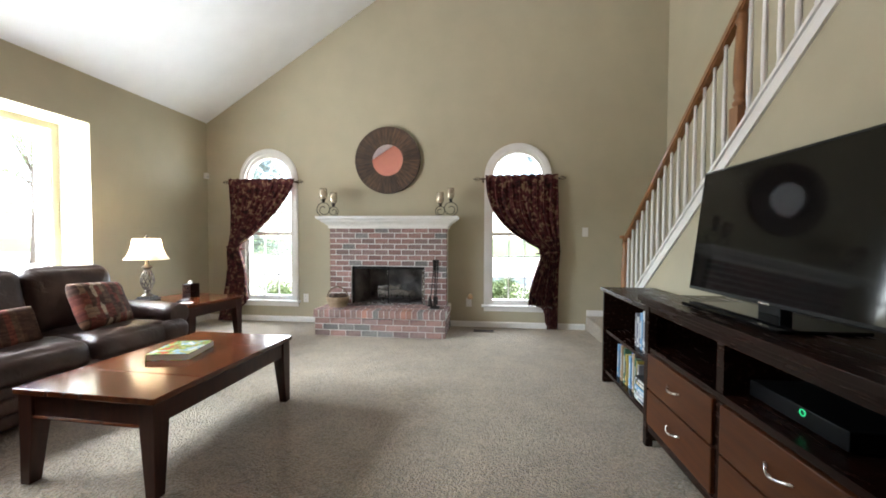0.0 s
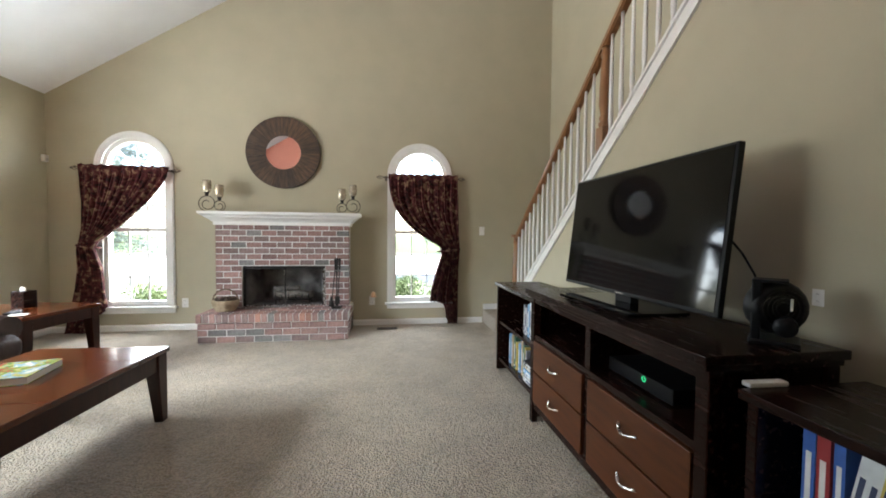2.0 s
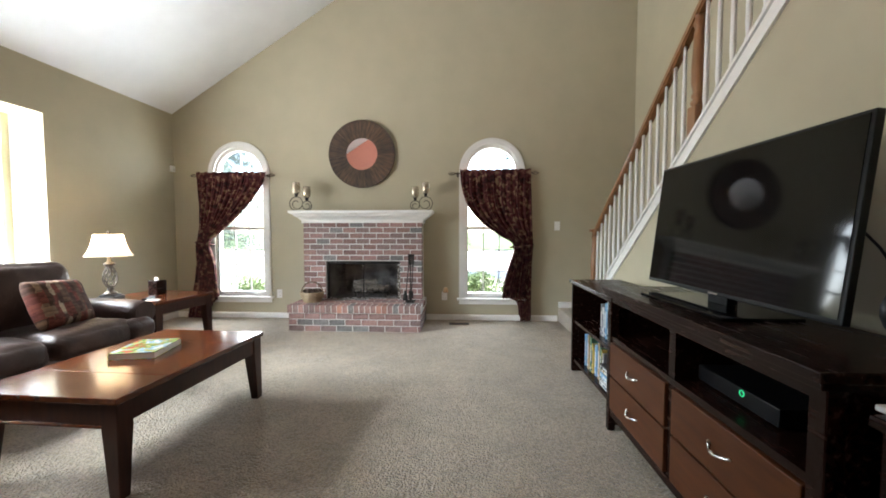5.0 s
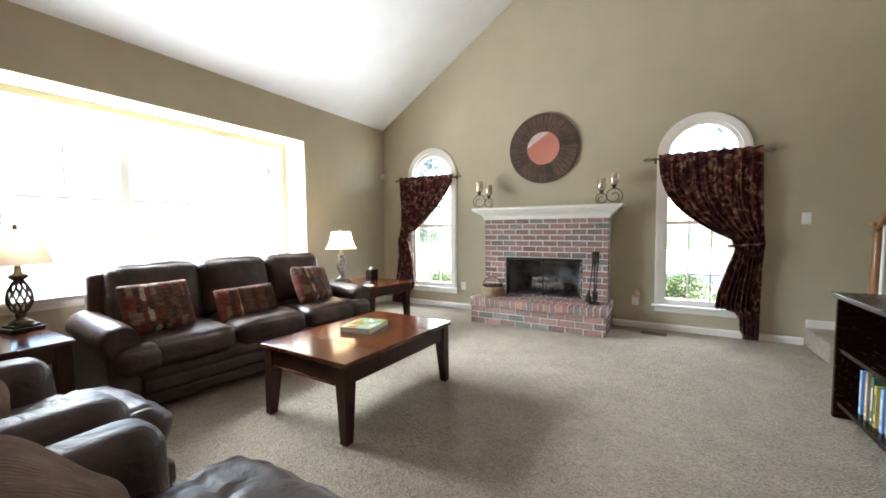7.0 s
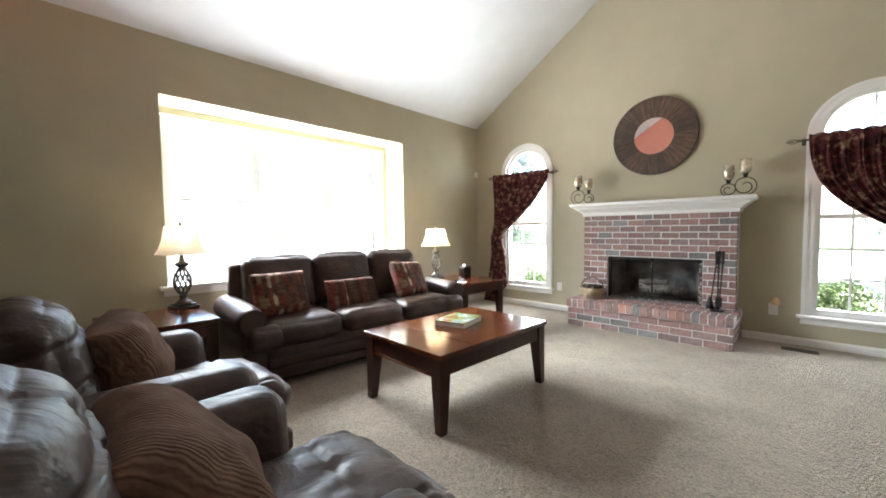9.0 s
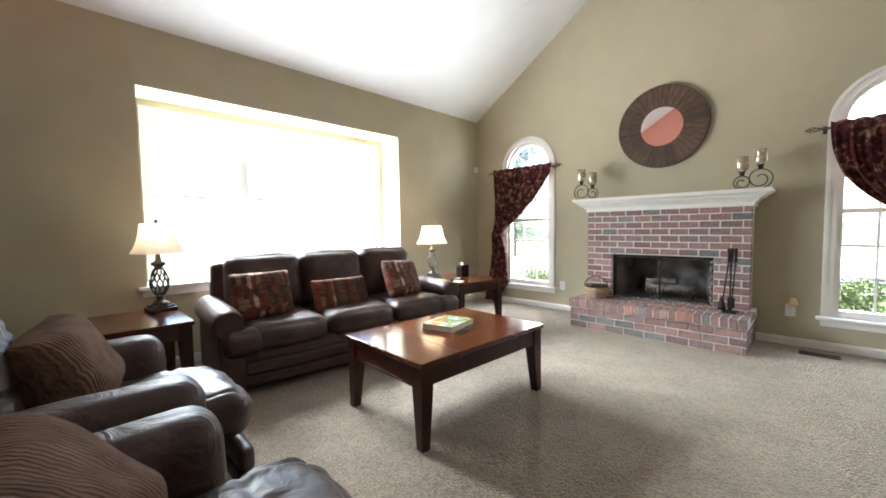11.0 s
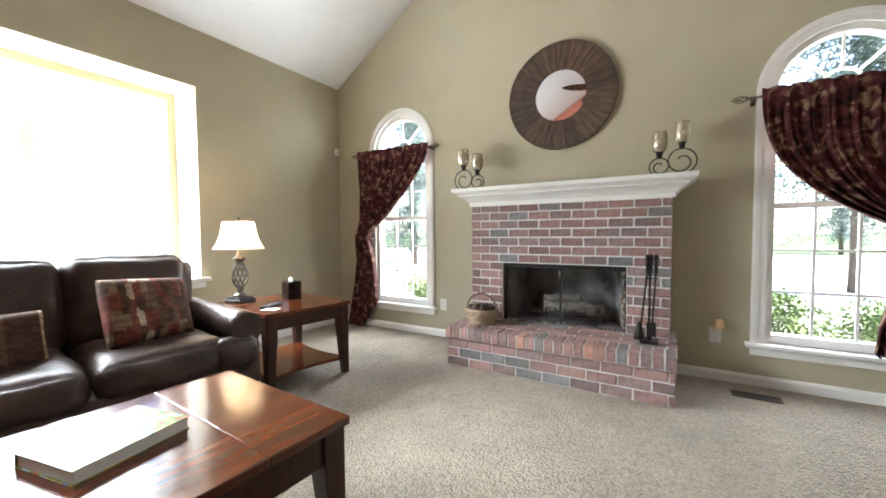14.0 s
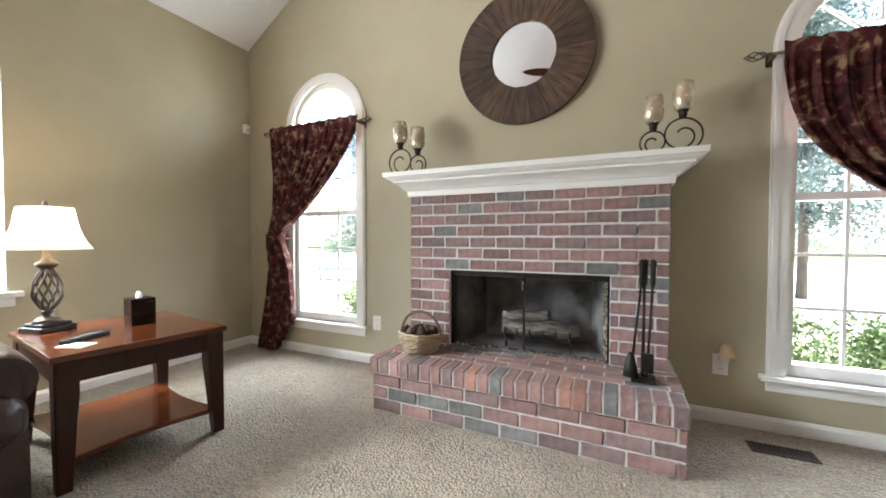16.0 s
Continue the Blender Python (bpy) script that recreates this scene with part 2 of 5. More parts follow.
def patchwork(name, layers):
    """Woven cloth in upright columns of small dark, rust and cream patches. layers: (scale, colours) from coarse to fine."""
    m, t, p = nodes_of(name)
    n, l = t.nodes, t.links
    co = n.new("ShaderNodeTexCoord")
    warp = n.new("ShaderNodeTexNoise")
    warp.inputs["Scale"].default_value = 60
    l.new(co.outputs["Object"], warp.inputs[0])
    add = n.new("ShaderNodeVectorMath")
    add.operation = "MULTIPLY_ADD"
    add.inputs[1].default_value = (0.006, 0.0, 0.012)
    l.new(warp.outputs["Color"], add.inputs[0])
    l.new(co.outputs["Object"], add.inputs[2])
    last = None
    for scale, cols in layers:
        mp = n.new("ShaderNodeMapping")
        mp.inputs["Scale"].default_value = scale
        l.new(add.outputs[0], mp.inputs[0])
        v = n.new("ShaderNodeTexVoronoi")
        v.distance = "CHEBYCHEV"
        v.inputs["Scale"].default_value, v.inputs["Randomness"].default_value = 1.0, 0.55
        l.new(mp.outputs[0], v.inputs["Vector"])
        sep = n.new("ShaderNodeSeparateColor")
        l.new(v.outputs["Color"], sep.inputs[0])
        r = n.new("ShaderNodeValToRGB")
        r.color_ramp.interpolation = "CONSTANT"
        e = r.color_ramp.elements
        while len(e) < len(cols):
            e.new(0.5)
        for i, (pos, c) in enumerate(cols):
            e[i].position, e[i].color = pos, (*c, 1)
        l.new(sep.outputs[0], r.inputs[0])
        if last is None:
            last = r.outputs[0]
        else:
            mx = n.new("ShaderNodeMix")
            mx.data_type, mx.blend_type = "RGBA", "MULTIPLY"
            mx.inputs[0].default_value = 0.5
            l.new(last, mx.inputs[6])
            l.new(r.outputs[0], mx.inputs[7])
            last = mx.outputs[2]
    l.new(last, p.inputs["Base Color"])
    p.inputs["Roughness"].default_value, p.inputs["Specular IOR Level"].default_value = 0.85, 0.2
    b = n.new("ShaderNodeBump")
    b.inputs["Strength"].default_value, b.inputs["Distance"].default_value = 0.5, 0.003
    wv = n.new("ShaderNodeTexNoise")
    wv.inputs["Scale"].default_value = 240
    l.new(co.outputs["Object"], wv.inputs[0])
    l.new(wv.outputs[0], b.inputs["Height"])
    l.new(b.outputs[0], p.inputs["Normal"])
    return m


def crinkled(name, c1, c2):
    """Cloth gathered into many fine wandering ridges."""
    m, t, p = nodes_of(name)
    n, l = t.nodes, t.links
    co = n.new("ShaderNodeTexCoord")
    w = n.new("ShaderNodeTexWave")
    w.bands_direction = "X"
    for k, v in (("Scale", 27.0), ("Distortion", 6.0), ("Detail", 2.0), ("Detail Scale", 0.8)):
        w.inputs[k].default_value = v
    l.new(co.outputs["Object"], w.inputs[0])
    no = n.new("ShaderNodeTexNoise")
    no.inputs["Scale"].default_value, no.inputs["Detail"].default_value = 14, 5
    l.new(co.outputs["Object"], no.inputs[0])
    r = n.new("ShaderNodeValToRGB")
    r.color_ramp.elements[0].position, r.color_ramp.elements[1].position = 0.3, 0.7
    r.color_ramp.elements[0].color, r.color_ramp.elements[1].color = (*c1, 1), (*c2, 1)
    l.new(no.outputs[0], r.inputs[0])
    # grooves slightly darker in the colour, as shade between the ridges
    fold_shade = n.new("ShaderNodeMapRange")
    fold_shade.inputs[3].default_value, fold_shade.inputs[4].default_value = 0.95, 1.03
    l.new(w.outputs[1], fold_shade.inputs[0])
    hs = n.new("ShaderNodeHueSaturation")
    l.new(fold_shade.outputs[0], hs.inputs["Value"])
    l.new(r.outputs[0], hs.inputs["Color"])
    l.new(hs.outputs[0], p.inputs["Base Color"])
    p.inputs["Roughness"].default_value, p.inputs["Specular IOR Level"].default_value = 0.9, 0.08
    b = n.new("ShaderNodeBump")
    b.inputs["Strength"].default_value, b.inputs["Distance"].default_value = 0.8, 0.003
    l.new(w.outputs[1], b.inputs["Height"])
    l.new(b.outputs[0], p.inputs["Normal"])
    return m


DUSKY = ((0.0, (0.080, 0.042, 0.030)), (0.3, (0.16, 0.050, 0.036)), (0.55, (0.115, 0.066, 0.046)), (0.74, (0.20, 0.13, 0.085)), (0.88, (0.37, 0.29, 0.21)))
WEFT = ((0.0, (1, 1, 1)), (0.35, (0.6, 0.55, 0.5)), (0.6, (1.5, 1.4, 1.25)), (0.8, (0.4, 0.36, 0.33)))
CUSHION = patchwork("patchwork_cushion_cloth", (((30, 0.01, 11), DUSKY), ((36, 0.01, 75), WEFT)))
STRIPED = patchwork("striped_cushion_cloth", (((26, 0.01, 0.6), DUSKY), ((30, 0.01, 90), WEFT)))
CORDUROY = crinkled("brown_crinkled_cloth", (0.10, 0.056, 0.038), (0.17, 0.105, 0.072))


def glass_material():
    m = bpy.data.materials.new("window_glass")
    m.use_nodes = True
    t = m.node_tree
    n, l = t.nodes, t.links
    tr = n.new("ShaderNodeBsdfTransparent")
    gl = n.new("ShaderNodeBsdfGlossy")
    gl.inputs["Roughness"].default_value = 0.0
    mx = n.new("ShaderNodeMixShader")
    mx.inputs[0].default_value = 0.05
    l.new(tr.outputs[0], mx.inputs[1])
    l.new(gl.outputs[0], mx.inputs[2])
    l.new(mx.outputs[0], n["Material Output"].inputs[0])
    return m


GLASS = glass_material()


def mirror_material():
    m, t, p = nodes_of("mirror_silver")
    p.inputs["Base Color"].default_value = (0.86, 0.87, 0.87, 1)
    p.inputs["Metallic"].default_value, p.inputs["Roughness"].default_value = 1.0, 0.015
    return m


MIRROR = mirror_material()


def screen_material():
    m, t, p = nodes_of("dark_glossy_screen")
    p.inputs["Base Color"].default_value = (0.003, 0.003, 0.0035, 1)
    p.inputs["Roughness"].default_value = 0.06
    p.inputs["IOR"].default_value = 1.33
    return m


SCREEN = screen_material()


def shade_material():
    m = bpy.data.materials.new("lampshade_linen")
    m.use_nodes = True
    t = m.node_tree
    n, l = t.nodes, t.links
    d = n.new("ShaderNodeBsdfDiffuse")
    tl = n.new("ShaderNodeBsdfTranslucent")
    no = n.new("ShaderNodeTexNoise")
    no.inputs["Scale"].default_value = 120
    r = n.new("ShaderNodeValToRGB")
    r.color_ramp.elements[0].color, r.color_ramp.elements[1].color = (0.72, 0.62, 0.48, 1), (0.86, 0.78, 0.64, 1)
    l.new(no.outputs[0], r.inputs[0])
    l.new(r.outputs[0], d.inputs[0])
    l.new(r.outputs[0], tl.inputs[0])
    mx = n.new("ShaderNodeMixShader")
    mx.inputs[0].default_value = 0.55
    l.new(d.outputs[0], mx.inputs[1])
    l.new(tl.outputs[0], mx.inputs[2])
    l.new(mx.outputs[0], n["Material Output"].inputs[0])
    return m


SHADE = shade_material()


def glow(name, c, s):
    m, t, p = nodes_of(name)
    p.inputs["Base Color"].default_value = (*c, 1)
    p.inputs["Emission Color"].default_value = (*c, 1)
    p.inputs["Emission Strength"].default_value = s
    return m


# ---- mesh helpers ----
def box(bm, x0, y0, z0, x1, y1, z1, bevel=0.0, seg=2):
    m = Matrix.Translation(((x0 + x1) / 2, (y0 + y1) / 2, (z0 + z1) / 2)) @ Matrix.Diagonal((abs(x1 - x0), abs(y1 - y0), abs(z1 - z0), 1))
    r = bmesh.ops.create_cube(bm, size=1, matrix=m)
    if bevel:
        es = list({e for v in r["verts"] for e in v.link_edges})
        bmesh.ops.bevel(bm, geom=es, offset=bevel, segments=seg, affect="EDGES", profile=0.5)
    return r["verts"]


def boxes(*specs, bevel=0.0):
    bm = bmesh.new()
    for s in specs:
        box(bm, *s, bevel=bevel)
    return bm


def prism(bm, pts, a0, a1, axis="y"):
    """A flat outline of (u, v) drawn out from a0 to a1 along an axis; u and v are the other two in order x, y, z."""
    def at(u, v, a):
        return {"x": (a, u, v), "y": (u, a, v), "z": (u, v, a)}[axis]
    lo = [bm.verts.new(at(u, v, a0)) for u, v in pts]
    hi = [bm.verts.new(at(u, v, a1)) for u, v in pts]
    k = len(pts)
    bm.faces.new(lo)
    bm.faces.new(hi[::-1])
    for i in range(k):
        bm.faces.new((lo[i], hi[i], hi[(i + 1) % k], lo[(i + 1) % k]))
    return lo + hi


def lathe(bm, profile, steps=24, centre=(0, 0, 0), squash=(1, 1)):
    rings = []
    for r, z in profile:
        rings.append([bm.verts.new((centre[0] + squash[0] * r * math.cos(2 * math.pi * i / steps), centre[1] + squash[1] * r * math.sin(2 * math.pi * i / steps), centre[2] + z)) for i in range(steps)])
    for a, b in zip(rings, rings[1:]):
        for i in range(steps):
            f = bm.faces.new((a[i], a[(i + 1) % steps], b[(i + 1) % steps], b[i]))
            f.smooth = True
    if profile[0][0] > 1e-4:
        bm.faces.new(rings[0][::-1])
    if profile[-1][0] > 1e-4:
        bm.faces.new(rings[-1])


def tube(bm, path, r, sides=8, taper=None):
    """A round bar along points."""
    pts = [Vector(p) for p in path]
    rings = []
    up = Vector((0.13, 0.21, 0.97)).normalized()
    for i, p in enumerate(pts):
        d = (pts[min(i + 1, len(pts) - 1)] - pts[max(i - 1, 0)]).normalized()
        if abs(d.dot(up)) > 0.98:
            up = Vector((0.97, 0.1, 0.2)).normalized()
        a = d.cross(up).normalized()
        b = d.cross(a)
        rr = r if taper is None else r + (taper - r) * i / (len(pts) - 1)
        rings.append([bm.verts.new(p + rr * (a * math.cos(2 * math.pi * k / sides) + b * math.sin(2 * math.pi * k / sides))) for k in range(sides)])
    for u, v in zip(rings, rings[1:]):
        for k in range(sides):
            f = bm.faces.new((u[k], u[(k + 1) % sides], v[(k + 1) % sides], v[k]))
            f.smooth = True
    bm.faces.new(rings[0][::-1])
    bm.faces.new(rings[-1])


def pad(bm, cx, cy, cz, sx, sy, sz, rad=0.06, puff=(0, 0, 0), wrinkle=0.0, n=12, seed=0.0, seams=()):
    """A stuffed, rounded block: half-round edges, swollen faces and slight creases. seams: (axis, place) of stitched grooves."""
    h = Vector((sx / 2, sy / 2, sz / 2))
    r = min(rad, h.x * 0.98, h.y * 0.98, h.z * 0.98)
    b2 = bmesh.new()
    bmesh.ops.create_cube(b2, size=2)
    bmesh.ops.subdivide_edges(b2, edges=b2.edges[:], cuts=n, use_grid_fill=True)
    idx = {}
    for v in b2.verts:
        c = v.co.copy()
        s = Vector([math.sin(x * math.pi / 2) * 0.35 + 0.65 * x for x in c])
        p = Vector((s.x * h.x, s.y * h.y, s.z * h.z))
        inner = Vector([max(-(h[i] - r), min(h[i] - r, p[i])) for i in range(3)])
        d = p - inner
        q = inner + d.normalized() * r if d.length > 1e-6 else p
        w = Vector((1 - c.x ** 2, 1 - c.y ** 2, 1 - c.z ** 2))
        q.x += math.copysign(puff[0], c.x) * w.y * w.z * (abs(c.x) > 0.99)
        q.y += math.copysign(puff[1], c.y) * w.x * w.z * (abs(c.y) > 0.99)
        q.z += math.copysign(puff[2], c.z) * w.x * w.y * (abs(c.z) > 0.99)
        if wrinkle:
            k = noise.noise(Vector((q.x * 5 + seed, q.y * 5, q.z * 5))) + 0.6 * noise.noise(Vector((q.x * 13 + seed, q.y * 9, q.z * 13)))
            q += (d.normalized() if d.length > 1e-6 else c.normalized()) * wrinkle * k
        for ax, at in seams:
            off = q[ax] - at
            out = d.normalized() if d.length > 1e-6 else c.normalized()
            q -= out * 0.012 * math.exp(-(off / 0.011) ** 2)
            q += out * 0.0035 * wrinkle / 0.01 * math.exp(-(off / 0.07) ** 2) * math.sin(q[(ax + 2) % 3] * 62 + seed + 3 * noise.noise(q * 9))
        idx[v.index] = bm.verts.new((cx + q.x, cy + q.y, cz + q.z))
    for f in b2.faces:
        g = bm.faces.new([idx[v.index] for v in f.verts])
        g.smooth = True
    b2.free()


def pillow(bm, w, hgt, thick, n=22, seed=0.0):
    """A scatter cushion that stands in the x-z plane, with pinched corners."""
    def pt(i, k, side):
        u, v = 2 * i / n - 1, 2 * k / n - 1
        pinch = 1 - 0.07 * (1 - abs(u) ** 3) * abs(v) ** 4
        pinch2 = 1 - 0.07 * (1 - abs(v) ** 3) * abs(u) ** 4
        t = thick / 2 * (max(0, (1 - u ** 4) * (1 - v ** 4))) ** 0.55
        t *= 1 + 0.12 * noise.noise(Vector((u * 2.2 + seed, v * 2.2, side)))
        soft = 1 - 0.07 * (abs(u) * abs(v)) ** 5
        return Vector((u * w / 2 * pinch2 * soft, side * t, v * hgt / 2 * pinch * soft))
    g = {}
    for side in (-1, 1):
        for i in range(n + 1):
            for k in range(n + 1):
                rim = i in (0, n) or k in (0, n)
                key = (i, k, 0 if rim else side)
                if key not in g:
                    g[key] = bm.verts.new(pt(i, k, 0 if rim else side))
    for side in (-1, 1):
        for i in range(n):
            for k in range(n):
                q = []
                for a, b in ((i, k), (i + 1, k), (i + 1, k + 1), (i, k + 1)):
                    q.append(g[(a, b, 0 if a in (0, n) or b in (0, n) else side)])
                if side > 0:
                    q.reverse()
                f = bm.faces.new(q)
                f.smooth = True


def mesh_of(name, bm, material):
    me = bpy.data.meshes.new(name)
    bmesh.ops.recalc_face_normals(bm, faces=bm.faces[:])
    bm.to_mesh(me)
    bm.free()
    me.materials.append(material)
    return me


def part(name, bm, material, parent, label="", m=None):
    ob = new(name, mesh_of(name, bm, material))
    ob.parent = parent
    if m is not None:
        ob.matrix_basis = m
    return tagged(ob, label) if label else ob


def thing(name, m, label, category, group="", kind=""):
    ob = new(name)
    ob.empty_display_size = 0.1
    ob.matrix_basis = m
    return tagged(ob, label, category, group, kind)


def solid(name, bm, material, label, category, group="", kind="structure", m=None):
    ob = new(name, mesh_of(name, bm, material))
    if m is not None:
        ob.matrix_basis = m
    return tagged(ob, label, category, group, kind)


# ---- the room ----
WX, EX, SX = -2.70, 3.50, 2.77      # west wall, wall beyond the stairs, stair wall
SY, RY = -5.25, -7.6                # gable over the opening behind, end of the room behind
RIDGE = 1.0


def ceil_z(x):
    return 2.80 + 0.63 * (min(x, RIDGE) - WX)


TOP = ceil_z(RIDGE)
WINS = {"L": (-1.77, 0.36), "R": (1.672, 0.36)}
SILL, SPRING = 0.30, 1.985

bm = boxes((WX - 0.6, RY - 0.2, -0.12, EX + 0.2, 0.2, 0.0))
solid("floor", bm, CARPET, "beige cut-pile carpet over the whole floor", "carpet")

# north wall with two round-headed openings
bm = bmesh.new()


def wall_slab(x0, x1, z0, z1=None):
    t0, t1 = (ceil_z(x0) + 0.08, ceil_z(x1) + 0.08) if z1 is None else (z1, z1)
    prism(bm, [(x0, z0), (x1, z0), (x1, t1), (x0, t0)], 0.0, 0.16)


cuts = [WX - 0.16]
for c, hw in WINS.values():
    cuts += [c - hw, c + hw]
cuts.append(EX + 0.16)
wall_slab(cuts[0], cuts[1], -0.1)
wall_slab(cuts[2], -0.51, -0.1)
wall_slab(0.52, RIDGE, -0.1)
wall_slab(-0.51, 0.52, -0.1, 0.30)
wall_slab(-0.51, 0.52, 0.83)
wall_slab(RIDGE, cuts[3], -0.1)
wall_slab(cuts[4], cuts[5], -0.1)
for c, hw in WINS.values():
    wall_slab(c - hw, c + hw, -0.1, SILL)
    N = 28
    for i in range(N):
        a0, a1 = math.pi * (1 - i / N), math.pi * (1 - (i + 1) / N)
        x0, x1 = c + hw * math.cos(a0), c + hw * math.cos(a1)
        prism(bm, [(x0, SPRING + hw * math.sin(a0)), (x1, SPRING + hw * math.sin(a1)), (x1, ceil_z(x1) + 0.08), (x0, ceil_z(x0) + 0.08)], 0.0, 0.16)
solid("wall_north", bm, WALL, "tall beige painted gable wall with the fireplace", "wall")

# west wall with the box-bay opening
BY0, BY1, BZ0, BZ1, BD = -4.27, -1.61, 0.69, 2.32, -3.09
bm = boxes((WX - 0.16, RY, -0.1, WX, BY0, 2.9), (WX - 0.16, BY1, -0.1, WX, 0.0, 2.9), (WX - 0.16, BY0, -0.1, WX, BY1, BZ0), (WX - 0.16, BY0, BZ1, WX, BY1, 2.9))
solid("wall_west", bm, WALL, "beige painted side wall with the box window", "wall")
bm = boxes((BD - 0.12, BY0 - 0.1, BZ1, WX - 0.16, BY1 + 0.1, BZ1 + 0.1), (BD - 0.12, BY0 - 0.1, BZ0 - 0.1, WX - 0.16, BY1 + 0.1, BZ0 - 0.02),
           (BD - 0.12, BY0 - 0.1, BZ0 - 0.02, WX - 0.16, BY0, BZ1), (BD - 0.12, BY1, BZ0 - 0.02, WX - 0.16, BY1 + 0.1, BZ1))
solid("trim_bay", bm, TRIM, "white painted box-bay reveal", "window recess")

bm = boxes((EX, RY, -0.1, EX + 0.16, 0.0, TOP + 0.2))
solid("wall_east", bm, WALL, "beige painted wall beyond the staircase", "wall")

bm = bmesh.new()
prism(bm, [(WX, ceil_z(WX)), (RIDGE, TOP), (RIDGE, TOP + 0.12), (WX, ceil_z(WX) + 0.12)], SY - 0.12, 0.0)
prism(bm, [(RIDGE, TOP), (EX, TOP), (EX, TOP + 0.12), (RIDGE, TOP + 0.12)], SY - 0.12, 0.0)
box(bm, WX, RY, 2.45, SX + 0.0, SY - 0.12, 2.57)
solid("ceiling", bm, CEIL, "white vaulted ceiling", "ceiling")

bm = bmesh.new()
prism(bm, [(WX, 2.45), (SX, 2.45), (SX, TOP), (RIDGE, TOP), (WX, ceil_z(WX))], SY - 0.12, SY)
solid("wall_south_gable", bm, PINK, "salmon painted gable wall above the opening", "wall")
bm = boxes((WX - 0.16, RY - 0.16, -0.1, EX + 0.16, RY, 2.57))
solid("wall_south", bm, WALL, "beige wall closing the room behind", "wall")
solid("wall_stair_back", boxes((SX, RY, -0.1, SX + 0.1, -3.9, 2.75)), WALL, "beige painted wall along the staircase", "wall")
solid("wall_stair_upper", boxes((SX, SY - 0.12, 2.75, SX + 0.1, -4.5, TOP)), WALL, "beige painted wall beside the upper stairs", "wall")
solid("ceiling_under_hall", boxes((SX, RY, 2.45, EX, SY - 0.12, 2.57)), CEIL, "white ceiling below the upper hall", "ceiling")
solid("wall_hall_end", boxes((SX + 0.1, SY - 0.12, 2.57, EX, SY, TOP)), WALL, "beige painted wall at the top of the stairs", "wall")

# baseboards
BB = [(0.80 - 0.0, 2.545), (-2.70, -0.80)]
bm = bmesh.new()
for x0, x1 in BB:
    prism(bm, [(-0.016, 0.0), (-0.016, 0.055), (-0.008, 0.072), (0.0, 0.074), (0.0, 0.0)], x0, x1, "x")
solid("baseboard_north", bm, TRIM, "white painted baseboard", "baseboard")
bm = bmesh.new()
prism(bm, [(WX, 0.0), (WX + 0.016, 0.0), (WX + 0.016, 0.055), (WX + 0.008, 0.072), (WX, 0.074)], RY, 0.0, "y")
solid("baseboard_west", bm, TRIM, "white painted baseboard", "baseboard")
bm = boxes((2.56, -0.016, 0.18, EX, 0.0, 0.255))
solid("baseboard_landing", bm, TRIM, "white baseboard above the carpeted step", "baseboard")


# ---- windows ----
def arch_band(bm, c, r0, r1, y0, y1, zs, zb, n=28):
    """A frame of two uprights and a half round, r0 to r1 from the middle."""
    for s in (-1, 1):
        a, b = sorted((c + s * r0, c + s * r1))
        box(bm, a, y0, zb, b, y1, zs)
    for i in range(n):
        a0, a1 = math.pi * i / n, math.pi * (i + 1) / n
        prism(bm, [(c + r0 * math.cos(a0), zs + r0 * math.sin(a0)), (c + r1 * math.cos(a0), zs + r1 * math.sin(a0)), (c + r1 * math.cos(a1), zs + r1 * math.sin(a1)), (c + r0 * math.cos(a1), zs + r0 * math.sin(a1))], y0, y1)


